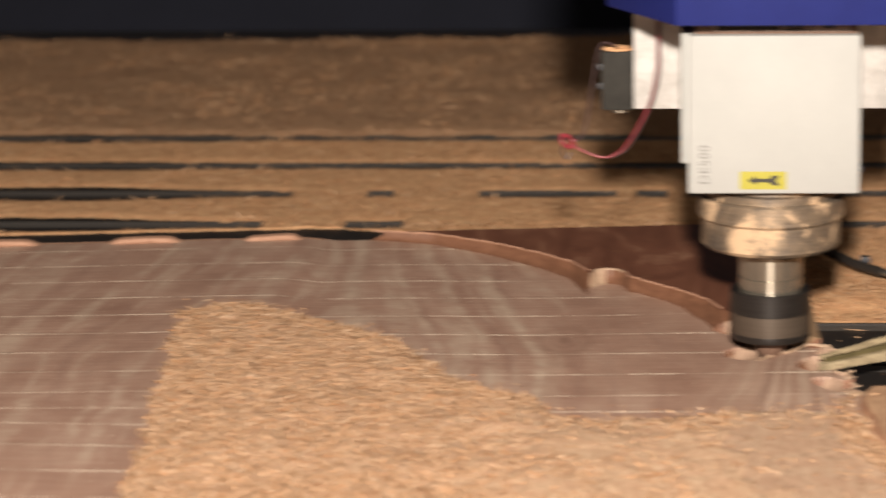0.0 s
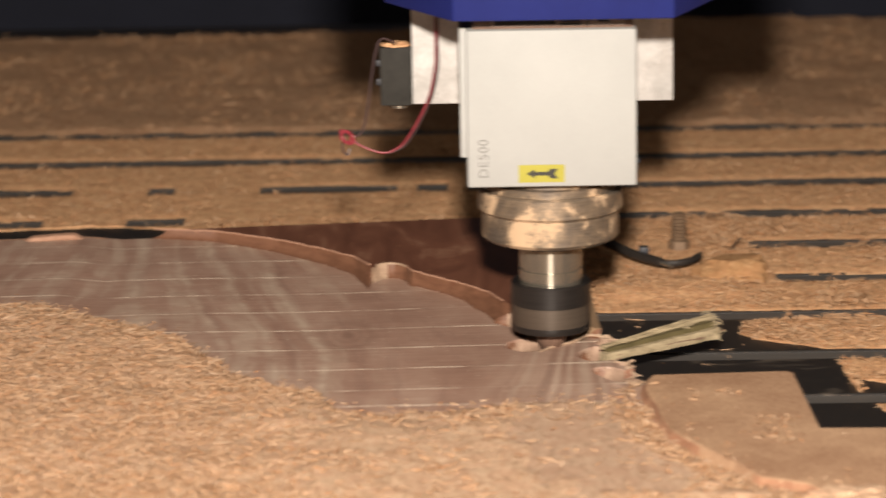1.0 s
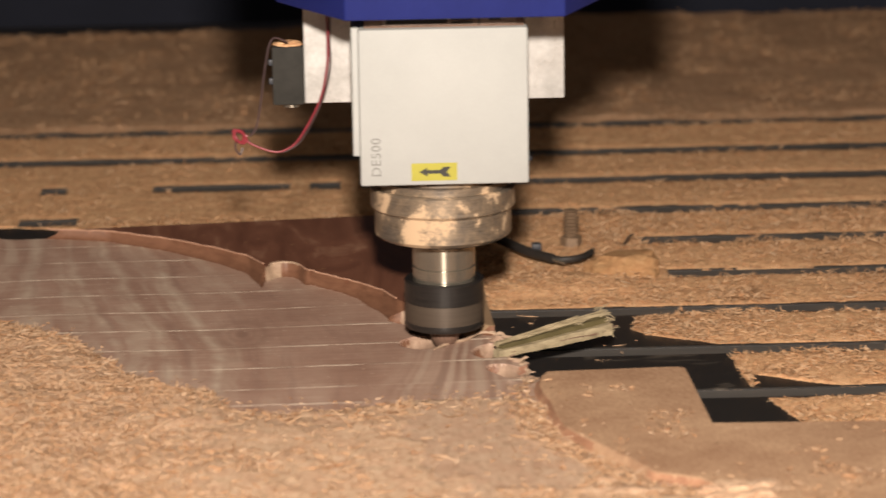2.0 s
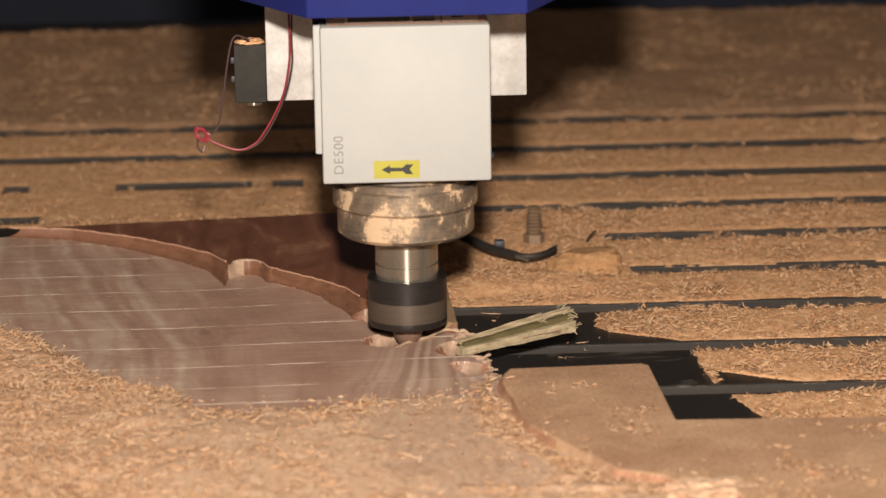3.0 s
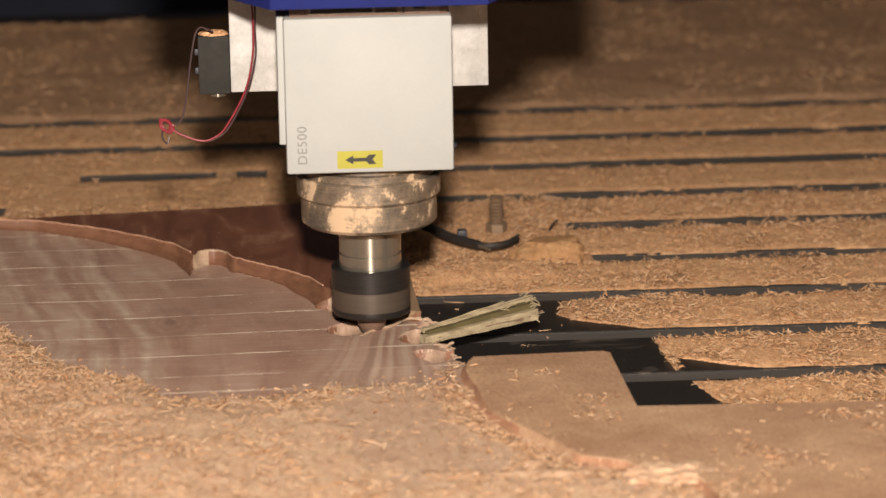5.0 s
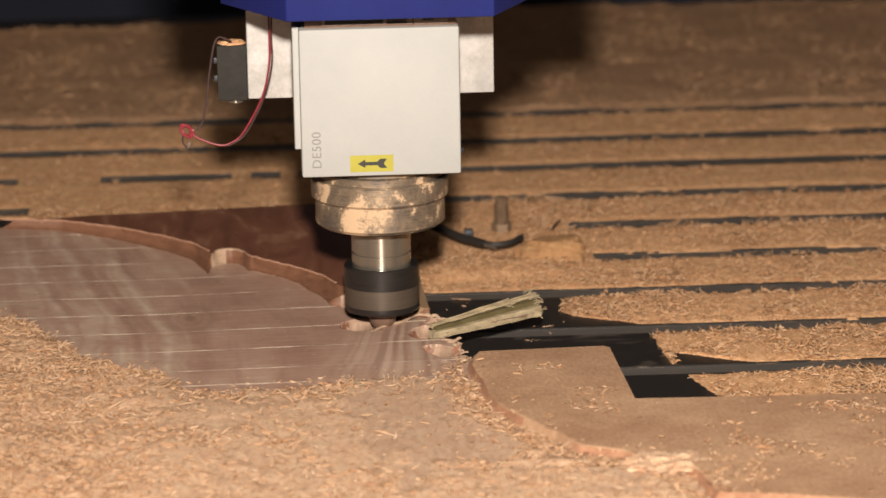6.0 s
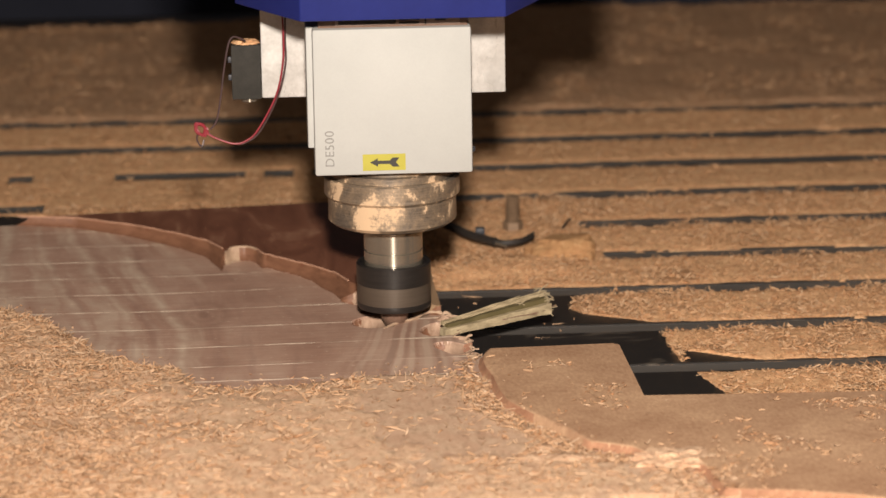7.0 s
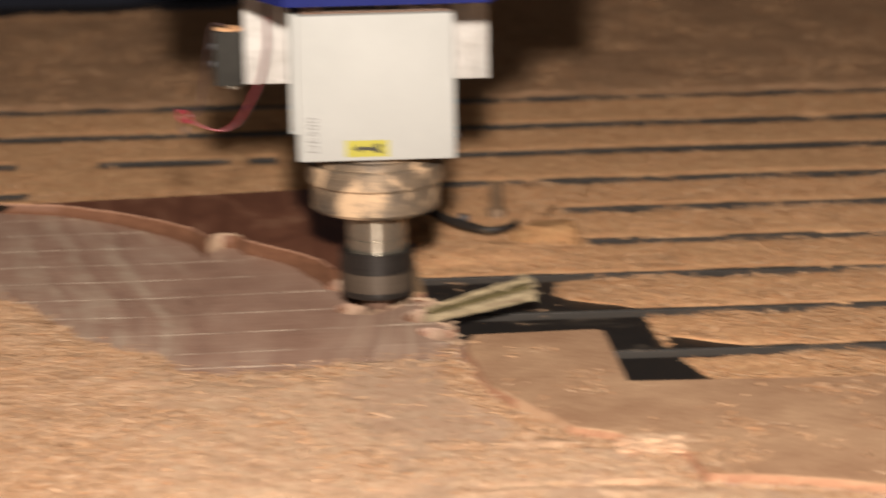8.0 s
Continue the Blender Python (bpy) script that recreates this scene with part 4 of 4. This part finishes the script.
part("collar", lathe(((0.030, 0.0915), (0.0395, 0.0915), (0.0425, 0.0940), (0.0425, 0.1092), (0.0418, 0.1099)), SX, SY), M_COLLAR, head, "steel collar caked with sawdust")
part("seal", lathe(((0.026, 0.0882), (0.030, 0.0887), (0.031, 0.0917)), SX, SY), M_NUT_DARK, head, "black seal ring")
part("shaft", lathe(((0.0196, 0.0605), (0.0196, 0.0716), (0.0186, 0.0718), (0.0186, 0.0730), (0.0196, 0.0732), (0.0196, 0.0885)), SX, SY), M_SHAFT, head, "polished steel spindle shaft")
nut = part("collet_nut", lathe(((0.0215, 0.0325), (0.0243, 0.0345), (0.0246, 0.0360), (0.0246, 0.0498)), SX, SY), M_NUT, head, "brown-grey collet nut")
part("nut_ring", lathe(((0.0246, 0.0498), (0.0249, 0.0502), (0.0249, 0.0628), (0.0242, 0.0638), (0.0222, 0.0638), (0.0215, 0.0620)), SX, SY), M_NUT_DARK, nut, "black nut ring")
part("nut_rim", lathe(((0.0205, 0.0322), (0.0240, 0.0330), (0.0248, 0.0346), (0.0248, 0.0372), (0.0246, 0.0373)), SX, SY), M_NUT_DARK, nut, "dark lower rim")
part("cutter", lathe(((0.002, 0.0165), (0.004, 0.0175), (0.0065, 0.0200), (0.0085, 0.0240), (0.0100, 0.0290), (0.0105, 0.0330)), SX, SY, 40), M_BROWN, head, "brown cutter tip in the wood")

plate = part("mounting_plate", box(SX - 0.0845, SX + 0.0795, SY + 0.05, SY + 0.066, 0.1660, 0.42, 0.0008), M_ALU, head, "bare aluminium mounting plate")
part("bracket", box(SX - 0.060, SX + 0.060, SY + 0.066, SY + 0.085, 0.185, 0.42, 0.002), M_STEEL, head, "dark steel slide bracket")
part("carriage", box(SX - 0.128, SX + 0.150, SY + 0.085, SY + 0.105, 0.2310, 0.50, 0.002), M_NUT_DARK, head, "dark steel carriage plate")
part("top_plate", box(SX - 0.047, SX + 0.049, HY0 + 0.005, SY + 0.05, 0.2298, 0.2402, 0.0004), M_BROWN, head, "brown metal plate above the housing")
label = part("rating_label", box(SX - 0.036, SX + 0.044, HY0 + 0.0042, HY0 + 0.0052, 0.2312, 0.2394), M_LABEL, head, "grimy printed rating label, partly hidden")
for x0, x1, z0, z1 in ((-0.034, 0.003, 0.2322, 0.2352), (0.005, 0.018, 0.2318, 0.2330), (0.005, 0.018, 0.2340, 0.2352), (0.0215, 0.0225, 0.2312, 0.2394), (0.028, 0.035, 0.2335, 0.2390)):
    part("print", box(SX + x0, SX + x1, HY0 + 0.0036, HY0 + 0.0044, z0, z1), M_INK, label)
part("screw", lathe(((0.0026, 0.1435), (0.003, 0.144), (0.003, 0.1465)), SX + 0.051, SY - 0.03, 16), M_STEEL, head)
cover = part("cover", prism(((SX - 0.0585, HY0 - 0.028), (SX + 0.0715, HY0 - 0.028), (SX + 0.104, HY0 + 0.045), (SX + 0.104, SY + 0.049), (SX - 0.100, SY + 0.049), (SX - 0.100, HY0 + 0.045)), 0.2402, 0.45, 0.001), M_BLUE, head, "blue painted faceted cover")
valve = part("sensor_box", box(SX - 0.1045, SX - 0.0848, SY + 0.046, SY + 0.064, 0.1660, 0.2030, 0.0008), M_BLACK, head, "black sensor box with sawdust on top")
part("sensor_tip", lathe(((0.0035, 0.1627), (0.0055, 0.1635), (0.0055, 0.1662)), SX - 0.093, SY + 0.055, 24), M_SHAFT, valve)
bm = bmesh.new()
bmesh.ops.create_icosphere(bm, subdivisions=4, radius=1)
for v in bm.verts:
    k = 1 + 0.35 * (noise.noise(v.co * 3) + 0.5 * noise.noise(v.co * 8))
    v.co = Vector((SX - 0.0946 + 0.0095 * v.co.x * min(k, 1.02), SY + 0.055 + 0.0085 * v.co.y * min(k, 1.02), 0.2031 + max(0, 0.0026 * v.co.z * k)))
part("dust_cap", bm, M_DUST, valve, "small heap of sawdust")
for z in (0.1785, 0.1905):
    part("terminal", box(SX - 0.1068, SX - 0.1044, SY + 0.05, SY + 0.054, z, z + 0.004, 0.0005), M_STEEL, valve)

WY = SY + 0.028
wires = empty("sensor_wires", (SX - 0.1, WY, 0.15), "thin red and dark wires hanging in a loop", "wires")
rel = ((-0.0695, 0.226), (-0.0692, 0.210), (-0.0700, 0.194), (-0.0752, 0.172), (-0.0880, 0.149), (-0.0965, 0.1418), (-0.1050, 0.1405), (-0.1180, 0.1455), (-0.1235, 0.150))
part("red_wire", tube([(SX + a, WY - 0.002, z) for a, z in rel], 0.00068), M_RED, wires, "red wire")
part("dark_wire", tube([(SX + a + 0.0018 - 0.0006 * (i % 2), WY, z - 0.0008) for i, (a, z) in enumerate(rel)], 0.0006), M_DARK_WIRE, wires, "dark wire")
rel = ((-0.1195, 0.1500), (-0.1150, 0.1560), (-0.1118, 0.1720), (-0.1095, 0.1880), (-0.1062, 0.2050), (-0.1030, 0.2105), (-0.0985, 0.2095), (-0.0945, 0.2070))
part("dark_wire", tube([(SX + a, WY + 0.012 * i / 7, z) for i, (a, z) in enumerate(rel)], 0.00065), M_DARK_WIRE, wires, "dark wire")
knot = [(-0.1255 + 0.0052 * math.cos(a * 1.9 + 0.4) * (1 - 0.04 * a), 0.1505 + 0.0045 * math.sin(a * 1.9)) for a in range(11)]
part("red_knot", tube([(SX + a, WY - 0.002 + 0.0012 * math.sin(i), z) for i, (a, z) in enumerate(knot)], 0.0009), M_RED, wires, "tangled red wire end")
part("dark_wire", tube([(SX - 0.1275, WY, 0.149), (SX - 0.1285, WY, 0.143), (SX - 0.1255, WY - 0.001, 0.139), (SX - 0.1240, WY, 0.143)], 0.0006), M_DARK_WIRE, wires)

# ------------------------------------------------------------ small things by the slab
stick = empty("split_stick", (0.10, -0.15, 0.0), "pale split bamboo-like stick with frayed fibres and an olive inside", "stick")
P0, P1 = Vector((0.066, -0.172, 0.0225)), Vector((0.137, -0.128, 0.0265))
along = (P1 - P0).normalized()
across = Vector((-along.y, along.x, 0)).normalized()


def bar(a0, a1, s0, s1, z0, z1, wob, seed):
    """A rough long bar between the stick's ends; s and z are taken across it."""
    bm = bmesh.new()
    rings, n = [], 22
    for i in range(n + 1):
        t = i / n
        a = a0 + (a1 - a0) * t
        c = P0 + along * a
        ring = []
        for s, z in ((s0, z0), (s1, z0), (s1, (z0 + z1) / 2), (s1, z1), (s0, z1), (s0, (z0 + z1) / 2)):
            q = Vector((a * 160, s * 400 + seed, z * 400))
            j = wob * noise.noise(q)
            ring.append(bm.verts.new(c + across * (s + j) * (0.50 + 0.30 * t) + Vector((0, 0, (z + wob * noise.noise(q + Vector((9, 4, 2)))) * (0.50 + 0.30 * t)))))
        rings.append(ring)
    for p, q in zip(rings, rings[1:]):
        for k in range(6):
            bm.faces.new((p[k], p[(k + 1) % 6], q[(k + 1) % 6], q[k]))
    bm.faces.new(list(reversed(rings[0])))
    bm.faces.new(rings[-1])
    bmesh.ops.recalc_face_normals(bm, faces=bm.faces)
    return bm


part("lower_strip", bar(0.0, 0.086, -0.0085, 0.004, -0.0080, 0.0010, 0.0011, 1), M_FIBRE, stick, "pale fibrous strip")
part("olive_core", bar(0.004, 0.085, -0.0035, 0.006, 0.0004, 0.0056, 0.0006, 2), M_OLIVE, stick, "olive-brown smooth core")
part("upper_strip", bar(0.003, 0.087, 0.004, 0.009, 0.0030, 0.0082, 0.0012, 3), M_FIBRE, stick, "pale fibrous strip")
rng = np.random.default_rng(5)
for i in range(46):
    a = 0.086 if i < 42 else float(rng.uniform(0.03, 0.07))
    s, z = float(rng.uniform(-0.007, 0.009)), float(rng.uniform(-0.009, 0.011))
    p = P0 + along * (a - 0.004) + across * s + Vector((0, 0, 0.8 * z if i < 42 else 0.0045))
    e = p + along * float(rng.uniform(0.003, 0.008)) + across * float(rng.uniform(-0.003, 0.003)) + Vector((0, 0, float(rng.uniform(-0.003, 0.004))))
    part("fibre", tube([p, (p + e) / 2 + Vector((0, 0, 0.0006)), e], 0.00035, 4, 2), M_FIBRE, stick)

for i in range(60):
    low = i % 3 != 0
    s0 = float(rng.uniform(-0.0072, -0.004)) if low else float(rng.uniform(0.003, 0.009))
    z0 = float(rng.uniform(-0.006, 0.0)) if low else float(rng.uniform(0.004, 0.009))
    a0, a1 = float(rng.uniform(0.0, 0.03)), float(rng.uniform(0.05, 0.089))
    pts = []
    for k in range(5):
        a = a0 + (a1 - a0) * k / 4
        t = a / 0.086
        pts.append(P0 + along * a + across * (s0 * (0.50 + 0.30 * t) + float(rng.normal(0, 0.0004)) - 0.0006 * low) + Vector((0, 0, z0 * (0.50 + 0.30 * t) + float(rng.normal(0, 0.0004)))))
    part("strand", tube(pts, 0.0004, 4, 3), M_FIBRE if i % 4 else M_BROWN, stick)

part("lip", tube([(-0.0765, 0.0310, TOP - 0.0008), (-0.0752, 0.0335, TOP), (-0.070, 0.0360, TOP + 0.0002), (-0.0651, 0.0368, TOP), (-0.060, 0.0345, TOP - 0.0002), (-0.0562, 0.0302, TOP - 0.0006)], 0.0011, 8), M_LIP, slab, "pale rounded lip of the cut")

# fuzz along the top of the cut
fuzz = [(float(x), float(np.interp(x, RIM_X, RIM_Y)) + 0.0004, TOP + 0.0003 + 0.0003 * math.sin(900 * x) * math.sin(370 * x)) for x in np.concatenate((np.arange(-0.236, -0.082, 0.004), [-0.0812]))]
part("cut_edge", tube(fuzz, 0.0006, 6, 3), M_RIM, slab, "pale fuzzy edge of the cut")
fuzz = [(float(x), float(np.interp(x, RIM_X, RIM_Y)) + 0.0004, TOP + 0.0003 + 0.0003 * math.sin(900 * x) * math.sin(370 * x)) for x in np.arange(-0.056, 0.008, 0.003)]
part("cut_edge", tube(fuzz, 0.0006, 6, 3), M_RIM, slab, "pale fuzzy edge of the cut")

crest = []
for cx, cy, up in ((0.0285, -0.1625, -0.0004), (0.0345, -0.1545, 0.0002), (0.0415, -0.1485, 0.0006), (0.0470, -0.1445, 0.0003), (0.0518, -0.1400, 0.0008), (0.0560, -0.1330, 0.0010), (0.0615, -0.1300, 0.0014), (0.0688, -0.1325, 0.0008)):
    crest.append((cx, cy, TOP - 0.0082 + up))
part("lip", tube(crest, 0.0010, 8), M_LIP, slab, "pale wavy ridge left beside the cutter")

# strips of uncut rim left along the back edge
for x0, x1 in ((-0.53, -0.467), (-0.425, -0.368), (-0.330, -0.284)):
    xs = np.linspace(x0, x1, 9)
    remnant = tube([(float(x), float(0.1655 + 0.1 * x), 0.0280 + 0.0008 * math.sin(60 * x)) for x in xs], 0.0030, 8, 3)
    for v in remnant.verts:
        v.co.y = 0.1655 + 0.1 * v.co.x + 2.0 * (v.co.y - 0.1655 - 0.1 * v.co.x)
        t = (v.co.x - x0) / (x1 - x0)
        v.co.z = 0.026 + (v.co.z - 0.026) * min(1.0, 5 * t + 0.1, 5 * (1 - t) + 0.1)
    part("rim_remnant", remnant, M_RIM, slab, "pale strip of uncut rim")

# torn flakes standing at the slab's broken corner
rng = np.random.default_rng(12)
for i in range(64):
    v = float(rng.uniform(-0.250, -0.132))
    large = i % 6 == 0
    u = float(torn_end(np.array([v]))[0]) - float(rng.uniform(0.001, 0.005))
    fx, fy = (float(q) for q in plan(u, v))
    fz = float(slab_top(np.array([fx]), np.array([fy]))[0]) - 0.002
    length, wide, rise = float(rng.uniform(0.006, 0.014)), float(rng.uniform(0.0008, 0.0035)), float(rng.uniform(-0.004, 0.005))
    if large:
        length, wide, rise = 1.1 * length, 0.0045 + 0.4 * wide, 0.5 * rise
    bm = bmesh.new()
    rows = []
    for k in range(7):
        t = k / 6
        w = wide * (1 - t) ** 0.5 * (0.9 + 0.25 * math.sin(7 * t + fx * 900)) + 0.0002
        c = Vector((length * t, 0.0015 * math.sin(4 * t + i), rise * t * t + 0.0015 * math.sin(3 * t)))
        rows.append([bm.verts.new(c + Vector(q)) for q in ((0, -w / 2, 0), (0, w / 2, 0.0006), (0, w / 2, 0.0011), (0, -w / 2, 0.0005))])
    for p, q in zip(rows, rows[1:]):
        for k in range(4):
            bm.faces.new((p[k], p[(k + 1) % 4], q[(k + 1) % 4], q[k]))
    bm.faces.new(list(reversed(rows[0])))
    bm.faces.new(rows[-1])
    bmesh.ops.transform(bm, matrix=pose(fx, fy, fz, float(rng.uniform(-40, 40)), float(rng.uniform(-20, 10)), float(rng.uniform(-60, 30))), verts=bm.verts)
    bmesh.ops.recalc_face_normals(bm, faces=bm.faces)
    part("splinter", bm, M_LIP if i % 3 else M_POCKET, slab, "torn pale wood splinter")

# clamping bolt standing in the dust
bolt = empty("clamp_bolt", (0.139, 0.185, 0.0), "dusty threaded bolt with a hexagon nut on the bed", "bolt")
profile = []
for i in range(8):
    profile += [(0.0039, 0.0075 + 0.0026 * i), (0.0058, 0.0088 + 0.0026 * i)]
part("thread", lathe([(0.0047, 0.0)] + profile + [(0.0045, 0.0278)], 0.139, 0.185, 20), M_BOLT, bolt, "threaded rod")
part("nut", lathe(((0.0072, 0.0005), (0.0079, 0.0012), (0.0079, 0.0072), (0.0070, 0.0080)), 0.139, 0.185, 6), M_BOLT, bolt, "hexagon nut")

hose = empty("broken_cable", (0.1, 0.14, 0.0), "broken black cable with bare ends on the sawdust", "cable")
part("sheath", tube([(0.050, 0.215, 0.010), (0.070, 0.190, 0.012), (0.086, 0.163, 0.012), (0.103, 0.135, 0.010), (0.121, 0.112, 0.0095)], 0.0034, 10), M_HOSE, hose, "black rubber sheath")
part("sheath", tube([(0.112, 0.122, 0.010), (0.126, 0.110, 0.009), (0.140, 0.113, 0.0095), (0.149, 0.126, 0.010)], 0.0026, 8), M_HOSE, hose, "thin black core")
part("clip", box(0.107, 0.114, 0.128, 0.135, 0.011, 0.0165, 0.001), M_STEEL, hose, "small metal clip")
part("bare_end", tube([(0.121, 0.109, 0.0095), (0.126, 0.104, 0.009), (0.128, 0.101, 0.0085)], 0.0012, 6), M_SHAFT, hose, "bright bare wire end")
part("bare_end", tube([(0.147, 0.123, 0.010), (0.151, 0.131, 0.011)], 0.0014, 6), M_SHAFT, hose, "bright bare wire end")
bm = bmesh.new()
bmesh.ops.create_icosphere(bm, subdivisions=5, radius=1)
for v in bm.verts:
    k = 1 + 0.45 * noise.noise(v.co * 2.2) + 0.22 * noise.noise(v.co * 6) + 0.1 * noise.noise(v.co * 15)
    v.co = Vector((0.183 + 0.021 * v.co.x * k, -0.481 + 0.015 * v.co.y * k, 0.0285 + 0.0038 * v.co.z * k))
clump = part("sawdust_clump", bm, M_DUST_FINE)
tagged(clump, "pale packed clump of sawdust at the cut's edge", "sawdust")
twig = part("twig", tube([(0.176, 0.168, 0.005), (0.180, 0.174, 0.009), (0.1835, 0.178, 0.010)], 0.0008, 6), M_HOSE)
tagged(twig, "small dark twig sticking out of the sawdust", "twig")

# pressed lump of sawdust with a straight side
bm = bmesh.new()
bmesh.ops.create_icosphere(bm, subdivisions=5, radius=1)
for v in bm.verts:
    k = 1 + 0.16 * noise.noise(v.co * 1.9) + 0.07 * noise.noise(v.co * 5) + 0.03 * noise.noise(v.co * 14)
    a, b, c = v.co * k
    v.co = Vector((0.1715 + 0.0300 * min(a, 0.76 + 0.04 * b), 0.098 + 0.020 * b, -0.001 + 0.0200 * max(0.0, min(c, 0.86 + 0.1 * a))))
lump = part("sawdust_lump", bm, M_LUMP)
tagged(lump, "pale pressed lump of sawdust with one straight side", "sawdust")
